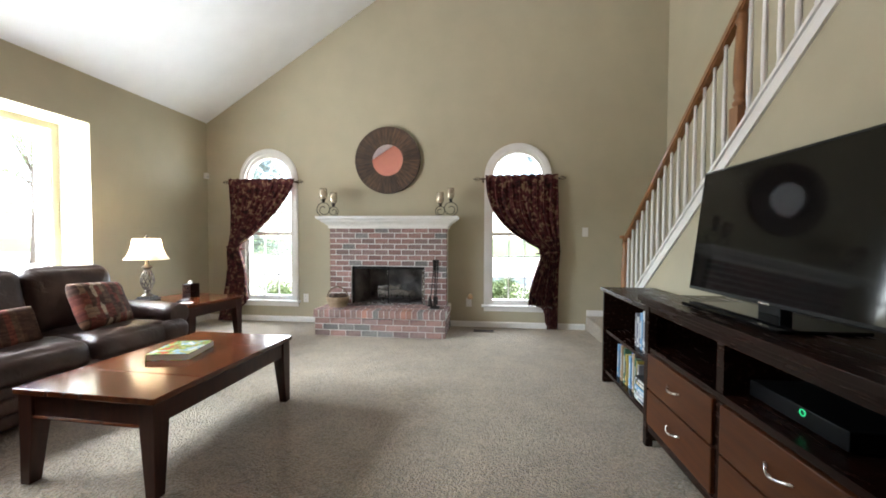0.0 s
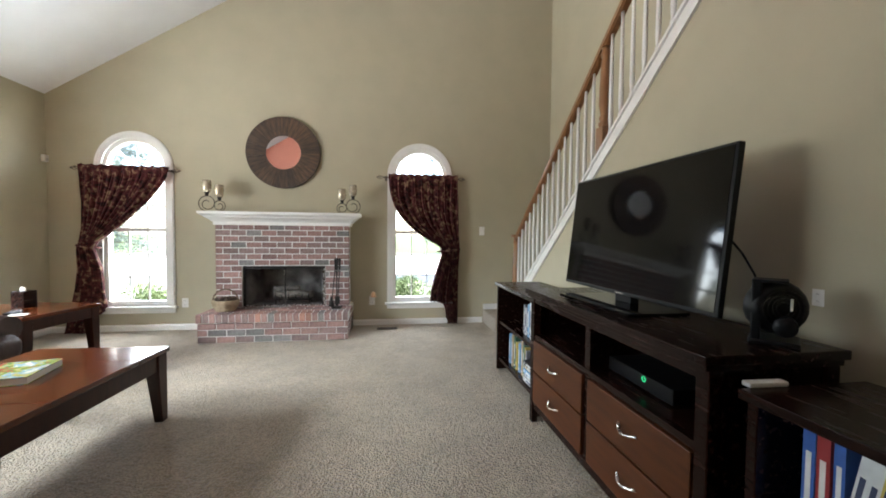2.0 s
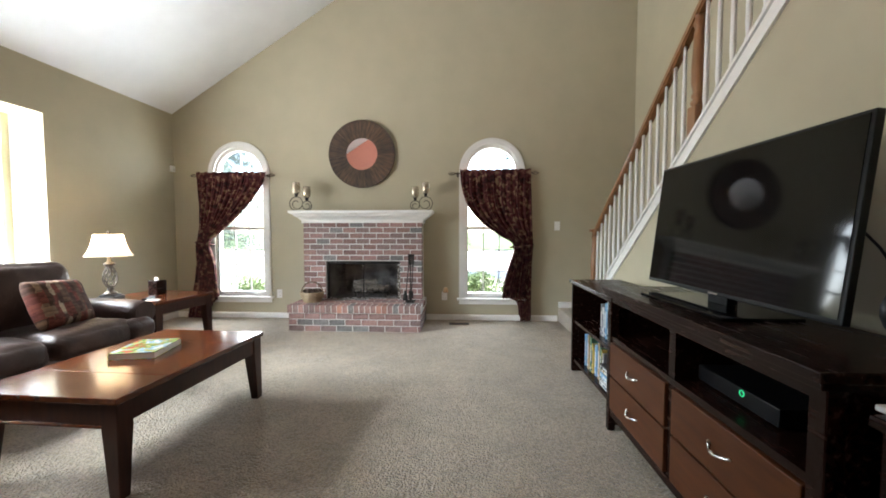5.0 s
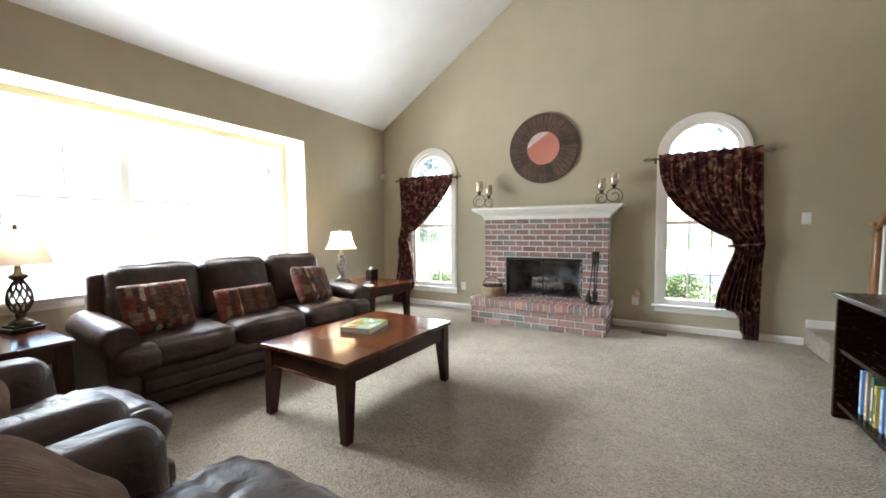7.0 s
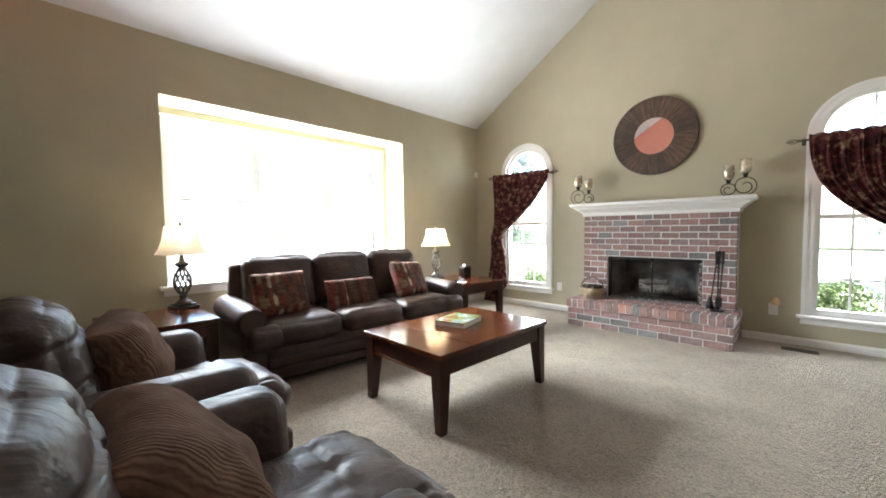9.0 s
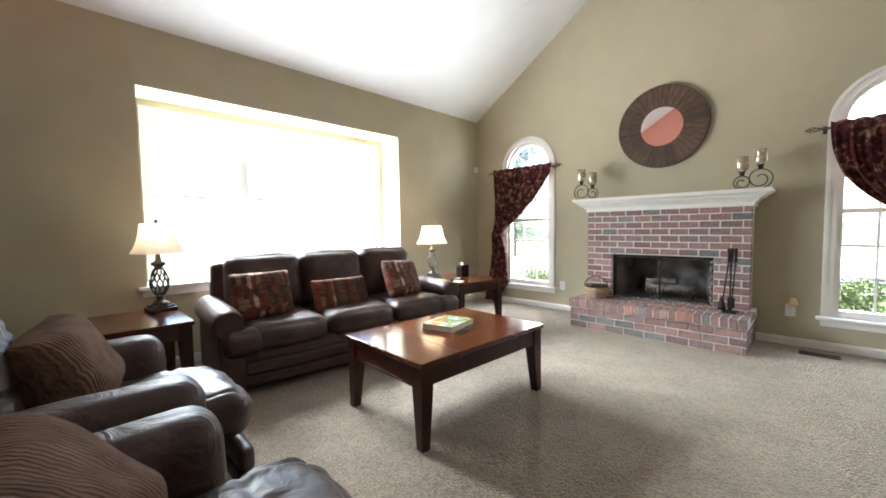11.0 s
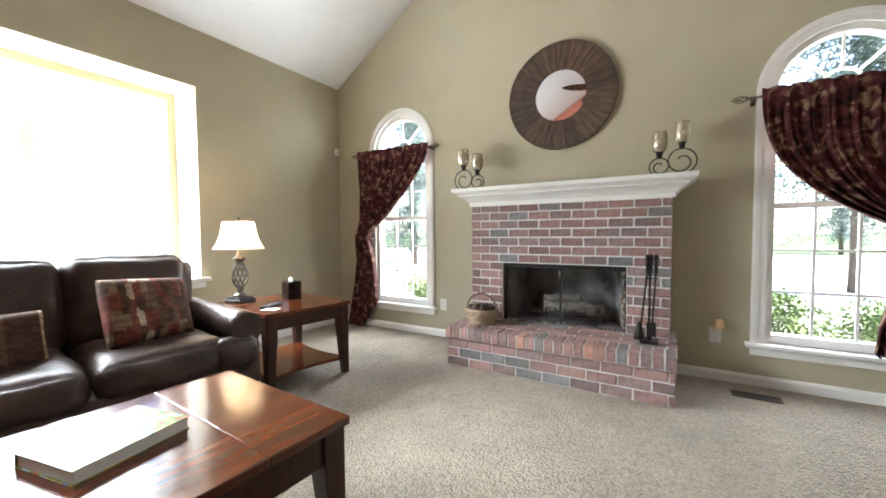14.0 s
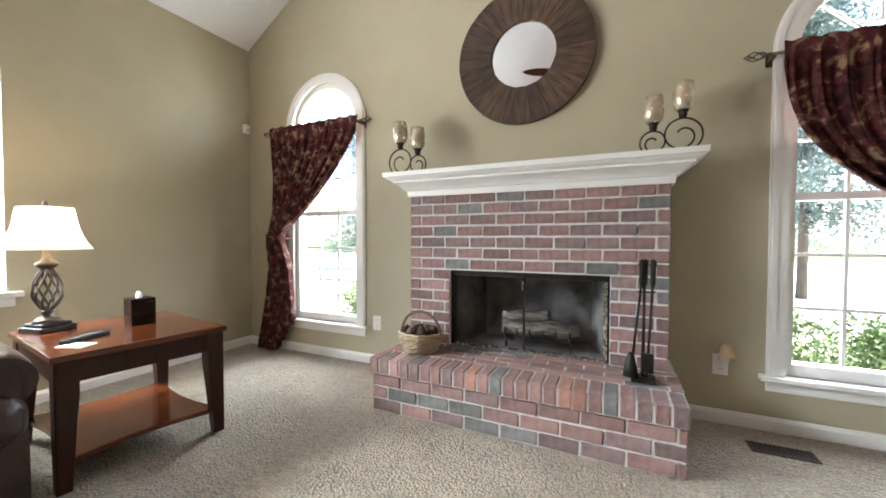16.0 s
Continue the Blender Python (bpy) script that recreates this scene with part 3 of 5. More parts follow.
def arched_window(name, c, label):
    w = thing(name, pose(0, 0, 0), label, "window", "arched windows", "structure")
    bm = bmesh.new()
    arch_band(bm, c, 0.352, 0.43, -0.018, 0.0, SPRING, SILL)
    arch_band(bm, c, 0.395, 0.42, -0.026, -0.018, SPRING, SILL)
    part("window_casing", bm, TRIM, w)
    bm = bmesh.new()
    arch_band(bm, c, 0.315, 0.36, 0.02, 0.10, SPRING, SILL)
    box(bm, c - 0.315, 0.02, SILL, c + 0.315, 0.10, SILL + 0.06)
    box(bm, c - 0.315, 0.03, SPRING - 0.055, c + 0.315, 0.10, SPRING)
    part("window_frame", bm, TRIM, w)
    bm = boxes((c - 0.315, 0.035, 1.215, c + 0.315, 0.08, 1.255))
    part("meeting_rail", bm, TRIM, w)
    bm = boxes((c - 0.46, -0.055, SILL - 0.028, c + 0.46, 0.03, SILL), bevel=0.006)
    box(bm, c - 0.43, -0.016, SILL - 0.085, c + 0.43, 0.0, SILL - 0.029)
    part("window_sill", bm, TRIM, w)
    mz = [0.655, 0.935, 1.53]
    for z in mz:
        part("muntin", boxes((c - 0.315, 0.05, z - 0.008, c + 0.315, 0.066, z + 0.008)), TRIM, w)
    for dx in (-0.105, 0.105):
        part("muntin", boxes((c + dx - 0.008, 0.048, SILL + 0.06, c + dx + 0.008, 0.068, SPRING - 0.05)), TRIM, w)
    for a in (45, 90, 135):
        a = radians(a)
        bm = bmesh.new()
        tube(bm, [(c + 0.1 * math.cos(a), 0.057, SPRING + 0.1 * math.sin(a)), (c + 0.33 * math.cos(a), 0.057, SPRING + 0.33 * math.sin(a))], 0.009, 6)
        part("muntin", bm, TRIM, w)
    bm = bmesh.new()
    tube(bm, [(c + 0.1 * math.cos(math.pi * i / 12), 0.057, SPRING + 0.1 * math.sin(math.pi * i / 12)) for i in range(13)], 0.009, 6)
    part("muntin", bm, TRIM, w)
    bm = bmesh.new()
    v = [bm.verts.new((c - 0.33, 0.058, SILL + 0.02)), bm.verts.new((c + 0.33, 0.058, SILL + 0.02))] + [bm.verts.new((c + 0.33 * math.cos(math.pi * i / 24), 0.058, SPRING + 0.33 * math.sin(math.pi * i / 24))) for i in range(25)]
    bm.faces.new(v)
    g = part("pane", bm, GLASS, w)
    g.visible_shadow = False
    return w


arched_window("window_1", WINS["L"][0], "white round-headed sash window with muntins")
arched_window("window_2", WINS["R"][0], "white round-headed sash window with muntins")

w = thing("window_3", pose(0, 0, 0), "wide white mullioned window set in a box bay", "window", "", "structure")
bm = boxes((BD, BY0, BZ1 - 0.065, BD + 0.03, BY1, BZ1), (BD, BY0, BZ0, BD + 0.03, BY0 + 0.06, BZ1 - 0.065), (BD, BY1 - 0.06, BZ0, BD + 0.03, BY1, BZ1 - 0.065))
part("window_casing", bm, BAYTRIM, w, "cream painted casing")
X0, X1 = BD - 0.09, BD - 0.01
Y0, Y1 = BY0 + 0.07, BY1 - 0.07
bm = boxes((X0, Y0, BZ1 - 0.15, X1, Y1, BZ1 - 0.07), (X0, Y0, BZ0, X1, Y1, BZ0 + 0.06), (X0, Y0, BZ0 + 0.06, X1, Y0 + 0.06, BZ1 - 0.15), (X0, Y1 - 0.06, BZ0 + 0.06, X1, Y1, BZ1 - 0.15))
part("window_frame", bm, TRIM, w)
third = (Y1 - Y0) / 3
for k in (1, 2):
    part("mullion", boxes((X0, Y0 + k * third - 0.04, BZ0 + 0.06, X1, Y0 + k * third + 0.04, BZ1 - 0.15)), TRIM, w)
for k in range(3):
    a, b = Y0 + k * third + (0.06 if k == 0 else 0.04), Y0 + (k + 1) * third - (0.06 if k == 2 else 0.04)
    part("meeting_rail", boxes((X0 + 0.02, a, 1.465, X1 - 0.02, b, 1.495)), TRIM, w)
    part("muntin", boxes((X0 + 0.03, (a + b) / 2 - 0.008, 1.50, X1 - 0.03, (a + b) / 2 + 0.008, BZ1 - 0.15)), TRIM, w)
bm = bmesh.new()
v = [bm.verts.new(p) for p in ((X0 + 0.04, Y0 + 0.02, BZ0 + 0.02), (X0 + 0.04, Y1 - 0.02, BZ0 + 0.02), (X0 + 0.04, Y1 - 0.02, BZ1 - 0.1), (X0 + 0.04, Y0 + 0.02, BZ1 - 0.1))]
bm.faces.new(v)
g = part("pane", bm, GLASS, w)
g.visible_shadow = False
bm = boxes((BD, BY0 + 0.002, BZ0 - 0.02, WX + 0.05, BY1 - 0.002, BZ0 + 0.012))
box(bm, WX + 0.002, BY0 - 0.06, BZ0 - 0.022, WX + 0.05, BY1 + 0.06, BZ0 + 0.012, bevel=0.006)
box(bm, WX, BY0 - 0.03, BZ0 - 0.075, WX + 0.016, BY1 + 0.03, BZ0 - 0.023)
part("window_sill", bm, TRIM, w)

# ---- staircase ----
RISE, RUN, ST0, LAND = 0.19, 0.245, -0.62, 0.18
SLOPE = RISE / RUN
stair = thing("staircase", pose(0, 0, 0), "carpeted staircase with a white skirt board climbing along the wall", "staircase", "", "structure")
bm = boxes((2.555, ST0, 0.0, EX, 0.0, LAND), bevel=0.015)
part("landing", bm, CARPET, stair, "carpeted bottom landing")
for i in range(13):
    y1 = ST0 - i * RUN
    bm = boxes((SX + 0.10, y1 - RUN - 0.02, LAND + i * RISE - 0.02, EX, y1 + 0.02, LAND + (i + 1) * RISE), bevel=0.012)
    part("step", bm, CARPET, stair)


def str_z(y):
    """Top of the skirt board."""
    return 0.405 + SLOPE * (-0.70 - y)


bm = bmesh.new()
ya, yb = ST0, -3.9
prism(bm, [(ya, 0.0), (yb, 0.0), (yb, str_z(yb) - 0.10), (ya, str_z(ya) - 0.10)], SX, SX + 0.10, "x")
solid("wall_stair", bm, WALL, "beige painted wall under the staircase", "wall")
bm = bmesh.new()
prism(bm, [(ya, str_z(ya) - 0.115), (yb, str_z(yb) - 0.115), (yb, str_z(yb) - 0.025), (ya, str_z(ya) - 0.025)], SX - 0.016, SX + 0.11, "x")
prism(bm, [(ya, str_z(ya) - 0.025), (yb, str_z(yb) - 0.025), (yb, str_z(yb)), (ya, str_z(ya))], SX - 0.03, SX + 0.125, "x")
part("skirt_board", bm, TRIM, stair, "white painted skirt board")

rail = thing("balustrade", pose(SX + 0.045, 0, 0), "oak handrail with white balusters and turned newel posts", "balustrade", "", "structure")
RAILH = 0.80


def newel(y, z0, z1, cap=True):
    bm = bmesh.new()
    box(bm, -0.042, y - 0.042, z0, 0.042, y + 0.042, z0 + 0.24, bevel=0.004)
    h = z1 - z0
    lathe(bm, [(0.03, 0.24), (0.043, 0.255), (0.043, 0.27), (0.03, 0.285), (0.038, 0.3), (0.038, 0.315), (0.03, 0.33), (0.042, 0.40), (0.041, h * 0.62), (0.032, h * 0.86), (0.028, h * 0.9), (0.036, h * 0.92), (0.036, h * 0.94), (0.03, h * 0.96), (0.03, h)], 20, (0, y, z0))
    if cap:
        box(bm, -0.05, y - 0.05, z1 - 0.002, 0.05, y + 0.05, z1 + 0.03, bevel=0.006)
    part("newel_post", bm, OAK, rail, "turned oak newel post")


newel(ST0 + 0.02, LAND, 1.185)
newel(-2.47, str_z(-2.47) - 0.02, str_z(-2.47) + 0.80, False)
bm = bmesh.new()
R0, R1 = ST0 - 0.01, -3.9
for w, a, b in ((0.03, 0.0, 0.045), (0.02, -0.014, 0.0), (0.022, 0.045, 0.056)):
    prism(bm, [(R0, str_z(R0) + RAILH - 0.0 + a), (R1, str_z(R1) + RAILH + a), (R1, str_z(R1) + RAILH + b), (R0, str_z(R0) + RAILH + b)], -w, w, "x")
part("handrail", bm, OAK, rail, "stained oak handrail")
y = ST0 - 0.07
bal = None
while y > R1:
    if abs(y + 2.47) > 0.06:
        if bal is None:
            bm = bmesh.new()
            L = RAILH
            box(bm, -0.014, -0.014, 0.0, 0.014, 0.014, 0.10)
            lathe(bm, [(0.014, 0.10), (0.018, 0.115), (0.012, 0.13), (0.016, 0.2), (0.014, 0.45), (0.0105, L)], 10)
            bal = mesh_of("baluster", bm, TRIM)
        ob = new("baluster", bal)
        ob.parent = rail
        ob.location = (0, y, str_z(y) - 0.005)
    y -= 0.116

# ---- fireplace ----
CHY, HY = -0.262, -0.70
HX0, HX1 = -0.795, 0.812
HZ = 0.315
COURSE = 0.0715
fire = thing("fireplace", pose(0, 0, 0), "red brick fireplace with raised hearth and white mantel shelf", "fireplace")
FB0, FB1, FBT = -0.478, 0.488, 0.81
for spec in ((-0.764, CHY + 0.006, HZ - 0.01, FB0, 0.0, 1.31), (FB1, CHY + 0.006, HZ - 0.01, 0.764, 0.0, 1.31), (FB0, CHY + 0.006, FBT, FB1, 0.0, 1.31),
             (HX0 + 0.016, HY + 0.022, 0.0, HX1 - 0.016, 0.0, 0.222), (HX0 + 0.006, HY + 0.006, 0.222, HX1 - 0.006, 0.0, HZ - 0.006)):
    part("mortar_core", boxes(spec), MORTAR, fire, "pale mortar joints")


def brick_material(name, a, b):
    return mat(name, a, b, 20, 0.82, 0.8, 48, rough2=0.95, per_piece=0.24, dist=0.009, big=0.25)


BRICKS = [brick_material("red_brick", (0.185, 0.11, 0.099), (0.29, 0.175, 0.158)), brick_material("rose_brick", (0.24, 0.14, 0.122), (0.34, 0.21, 0.185)),
          brick_material("mauve_brick", (0.17, 0.115, 0.107), (0.27, 0.19, 0.178)), brick_material("grey_brick", (0.125, 0.12, 0.115), (0.21, 0.20, 0.192)), brick_material("orange_brick", (0.30, 0.155, 0.115), (0.38, 0.21, 0.16))]
rnd = random.Random(11)
brick_cache = {}


def brick(x0, y0, z0, x1, y1, z1, pick=None):
    sx, sy, sz = round(x1 - x0, 3), round(y1 - y0, 3), round(z1 - z0, 3)
    k = pick if pick is not None else rnd.choices(range(5), (32, 22, 34, 11, 1))[0]
    key = (sx, sy, sz, k)
    if key not in brick_cache:
        bm = bmesh.new()
        vs = box(bm, -sx / 2, -sy / 2, -sz / 2, sx / 2, sy / 2, sz / 2)
        bmesh.ops.bevel(bm, geom=bm.edges[:], offset=0.0035, segments=1, affect="EDGES")
        for v in bm.verts:
            v.co += Vector((rnd.uniform(-1, 1), rnd.uniform(-1, 1), rnd.uniform(-1, 1))) * 0.0022
        brick_cache[key] = mesh_of("brick", bm, BRICKS[k])
    ob = new("brick", brick_cache[key])
    ob.parent = fire
    ob.matrix_basis = pose((x0 + x1) / 2 + rnd.uniform(-0.001, 0.001), (y0 + y1) / 2 + rnd.uniform(-0.002, 0.002), (z0 + z1) / 2, rnd.uniform(-0.5, 0.5), rnd.uniform(-0.4, 0.4), rnd.uniform(-0.5, 0.5))


BL, JT = 0.1745, 0.011
row = 0
z = HZ + 0.004
while z + 0.05 < 1.305:
    zt = min(z + COURSE - JT, 1.305)
    x = -0.77 - (BL / 2 if row % 2 else 0.0)
    while x < 0.77 - 0.01:
        a, b = max(x, -0.77), min(x + BL - JT, 0.77)
        for s0, s1 in ([(a, b)] if z > FBT - 0.02 else [(a, min(b, FB0 - 0.004)), (max(a, FB1 + 0.004), b)]):
            if s1 - s0 > 0.02:
                brick(s0, CHY, z, s1, CHY + 0.09, zt)
        x += BL
    row += 1
    z += COURSE
for r in range(3):
    z = 0.004 + r * 0.0735
    x = HX0 + 0.012 - (0.09 if r % 2 else 0.0)
    while x < HX1 - 0.03:
        a, b = max(x, HX0 + 0.012), min(x + 0.183, HX1 - 0.012)
        if b - a > 0.02:
            brick(a, HY + 0.016, z, b, HY + 0.1, z + 0.063)
        x += 0.194
    for y0, y1 in ((HY + 0.106, HY + 0.28), (HY + 0.291, HY + 0.465), (HY + 0.476, -0.006)):
        brick(HX1 - 0.1, y0, z, HX1 - 0.012, y1, z + 0.063)
        brick(HX0 + 0.012, y0, z, HX0 + 0.1, y1, z + 0.063)
n = 24
w = (HX1 - HX0) / n
for i in range(n):
    brick(HX0 + i * w, HY, 0.226, HX0 + (i + 1) * w - 0.011, HY + 0.17, HZ, rnd.choices(range(5), (30, 26, 24, 18, 2))[0])
for r, y0 in enumerate((-0.515, -0.443, -0.371, -0.299)):
    x = HX0 - (0.09 if r % 2 else 0)
    while x < HX1 - 0.03:
        a, b = max(x, HX0), min(x + 0.183, HX1)
        if b - a > 0.02:
            y1 = y0 + 0.061
            brick(a, y0, HZ - 0.055, b, y1, HZ - 0.001, rnd.choices(range(5), (36, 20, 28, 15, 1))[0])
        x += 0.194

# firebox
bm = bmesh.new()
lo, hi = HZ + 0.002, FBT
front, back = CHY + 0.05, 0.16
iw = 0.12
P = {}
for nm, (x, yy) in {"fl": (FB0, front), "bl": (FB0 + iw, back), "br": (FB1 - iw, back), "fr": (FB1, front)}.items():
    P[nm] = (bm.verts.new((x, yy, lo)), bm.verts.new((x, yy, hi)))
for a, b in (("fl", "bl"), ("bl", "br"), ("br", "fr")):
    bm.faces.new((P[a][0], P[b][0], P[b][1], P[a][1]))
bm.faces.new([P[k][0] for k in ("fl", "fr", "br", "bl")])
bm.faces.new([P[k][1] for k in ("fl", "bl", "br", "fr")])
box(bm, FB0 - 0.02, back + 0.002, lo - 0.02, FB1 + 0.02, back + 0.05, hi + 0.02)
part("firebox", bm, SOOT, fire, "sooty firebrick firebox")
bm = boxes((FB0, CHY + 0.03, hi - 0.035, FB1, CHY + 0.055, hi), (FB0, CHY + 0.03, lo, FB0 + 0.03, CHY + 0.055, hi - 0.035), (FB1 - 0.012, CHY + 0.03, lo, FB1, CHY + 0.055, hi - 0.035))
part("door_frame", bm, IRON, fire, "black metal fireplace frame")
# bottom track; the bright upright stands in for daylight on the right firebox wall
bm = boxes((FB0 + 0.03, CHY + 0.02, lo, FB1 - 0.012, CHY + 0.05, lo + 0.014), (FB1 - 0.034, CHY + 0.022, lo + 0.014, FB1 - 0.012, CHY + 0.05, hi - 0.04))
part("door_track_and_lit_side", bm, CHROME, fire, "bright metal door track, with an upright strip for the lit firebox side")
for a, b in ((FB0 + 0.03, 0.0), (0.012, FB1 - 0.034)):
    bm = bmesh.new()
    bm.faces.new([bm.verts.new(q) for q in ((a, CHY + 0.047, lo + 0.014), (b, CHY + 0.047, lo + 0.014), (b, CHY + 0.047, hi - 0.035), (a, CHY + 0.047, hi - 0.035))])
    g = part("glass_door", bm, GLASS, fire, "clear glass fireplace door")
    g.visible_shadow = False
bm = boxes((0.0, CHY + 0.036, lo + 0.014, 0.012, CHY + 0.052, hi - 0.035))
part("door_stile", bm, IRON, fire)
part("door_handle", boxes((-0.004, CHY + 0.018, 0.70, 0.006, CHY + 0.036, 0.755), bevel=0.003), CHROME, fire, "small nickel handle")
grate = thing("fire_grate", pose(0.07, -0.04, lo), "black iron grate holding charred logs", "fire grate")
bm = bmesh.new()
for i in range(6):
    x = -0.2 + i * 0.08
    tube(bm, [(x, -0.13, 0.13), (x, -0.12, 0.075), (x, 0.08, 0.07), (x, 0.1, 0.12)], 0.008, 6)
for yy in (-0.09, 0.06):
    tube(bm, [(-0.23, yy, 0.062), (0.23, yy, 0.062)], 0.008, 6)
for x in (-0.2, 0.2):
    for yy in (-0.09, 0.06):
        tube(bm, [(x, yy, 0.0), (x, yy, 0.065)], 0.008, 6)
part("grate", bm, IRON, grate)


def log(r, l, seed):
    bm = bmesh.new()
    pts = [(-l / 2 + l * i / 8, 0.01 * math.sin(i + seed), 0.012 * math.cos(i * 1.3 + seed)) for i in range(9)]
    tube(bm, pts, r, 10)
    for v in bm.verts:
        v.co += v.co.normalized() * 0.012 * noise.noise(v.co * 20 + Vector((seed, 0, 0)))
    return bm


for k, (x, yy, zz, rz, r, l) in enumerate(((-0.02, -0.06, 0.12, 8, 0.042, 0.42), (0.05, 0.03, 0.115, -6, 0.04, 0.36), (-0.09, -0.01, 0.19, 14, 0.035, 0.3))):
    tagged(solid("log", log(r, l, k), ASHLOG, "charred grey firewood log on the grate", "log", "logs on the grate", "", pose(0.07 + x, -0.04 + yy, lo + zz, 0, 0, rz)), kind="")

# mantel: stepped crown under a shelf
mant = bmesh.new()
prof = [(0.012, 1.300), (0.014, 1.338), (0.030, 1.343), (0.034, 1.352), (0.044, 1.362), (0.058, 1.373), (0.076, 1.384), (0.088, 1.390), (0.088, 1.402), (0.100, 1.406), (0.114, 1.414), (0.122, 1.424), (0.134, 1.426), (0.136, 1.455)]
ring = []
for o, z in prof:
    ring.append([mant.verts.new(p) for p in ((-0.775 - o, 0.0, z), (-0.775 - o, CHY - o, z), (0.775 + o, CHY - o, z), (0.775 + o, 0.0, z))])
for a, b in zip(ring, ring[1:]):
    for i in range(3):
        mant.faces.new((a[i], a[i + 1], b[i + 1], b[i]))
mant.faces.new(ring[0])
mant.faces.new(ring[-1])
part("mantel", mant, TRIM, fire, "white painted crown-moulded mantel shelf")

# ---- round mirror ----
mir = thing("round_mirror", pose(-0.055, 0, 2.222), "round mirror with a wide frame of dark radial planks", "mirror")
bm = bmesh.new()
n = 48
c0 = bm.verts.new((0, -0.03, 0))
rg = [bm.verts.new((0.222 * math.cos(2 * math.pi * i / n), -0.03, 0.222 * math.sin(2 * math.pi * i / n))) for i in range(n)]
for i in range(n):
    bm.faces.new((c0, rg[i], rg[(i + 1) % n]))
part("mirror_glass", bm, MIRROR, mir, "clear silvered mirror glass")
bm = bmesh.new()
bmesh.ops.create_circle(bm, cap_ends=True, segments=48, radius=0.43, matrix=Matrix.Rotation(math.pi / 2, 4, "X") @ Matrix.Translation((0, 0, 0.01)))
part("backing", bm, IRON, mir)
rnd2 = random.Random(5)
edges = [0.0]
while edges[-1] < 360:
    edges.append(edges[-1] + rnd2.uniform(8.5, 19))
edges = [e * 360 / edges[-1] for e in edges]
for e0, e1 in zip(edges, edges[1:]):
    bm = bmesh.new()
    half = radians(e1 - e0) / 2 - 0.0006
    k = 6
    depth = -0.040 - rnd2.uniform(0, 0.006)
    loop = [(0.212, -half), (0.212, half)]
    outer = [(0.447, half - 2 * half * j / k) for j in range(k + 1)]
    prism(bm, [(r * math.cos(a), r * math.sin(a)) for r, a in loop + outer], depth, -0.004)
    bmesh.ops.bevel(bm, geom=[e for e in bm.edges if abs(e.verts[0].co.y - depth) < 1e-5 and abs(e.verts[1].co.y - depth) < 1e-5], offset=0.002, segments=1, affect="EDGES")
    part("plank", bm, MIRRORWOOD, mir, m=pose(0, 0, 0, 0, (e0 + e1) / 2, 0))


# ---- candle holders ----
def scroll(cx, r, way, n=40):
    """A wire that rises from the foot in a round loop and curls up inside it."""
    pts = []
    for i in range(n + 1):
        turn = 590 * i / n
        a, q = radians(-90 + way * turn), r * (1 - 0.68 * max(0.0, (turn - 220) / 370))
        pts.append((cx + q * math.cos(a), 0.004 * i / n, r + 0.004 + q * math.sin(a)))
    return pts


def candle_holder(x, y, label, size, s):
    """s: 1 with the taller cup toward +x, -1 toward -x."""
    t = thing("candle_holder", pose(x, y, 1.455) @ Matrix.Scale(size, 4), label, "candle holder", "candle holders on the mantel")
    for cx, r, way in ((-0.055 * s, 0.052, -s), (0.058 * s, 0.074, s)):
        bm = bmesh.new()
        tube(bm, scroll(cx, r, way), 0.004, 6)
        part("scroll", bm, IRON, t)
        bm = bmesh.new()
        lathe(bm, [(0.006, -0.004), (0.016, 0.005), (0.016, 0.02), (0.024, 0.032)], 14, (cx, 0, 2 * r + 0.006))
        part("cup", bm, IRON, t)
        bm = bmesh.new()
        lathe(bm, [(0.012, 0.03), (0.03, 0.036), (0.039, 0.056), (0.042, 0.085), (0.040, 0.12), (0.036, 0.15), (0.033, 0.15), (0.037, 0.12), (0.039, 0.085), (0.036, 0.06), (0.02, 0.045)], 20, (cx, 0, 2 * r + 0.006))
        part("glass_cup", bm, WAX, t, "speckled gold mercury-glass cup")
    part("foot", boxes((-0.075, -0.02, 0.0, 0.08, 0.02, 0.005), bevel=0.002), IRON, t)


candle_holder(-0.795, -0.24, "black iron scroll candle holder with two gold glass cups", 1.22, -1)
candle_holder(0.75, -0.24, "black iron scroll candle holder with two gold glass cups", 1.18, 1)

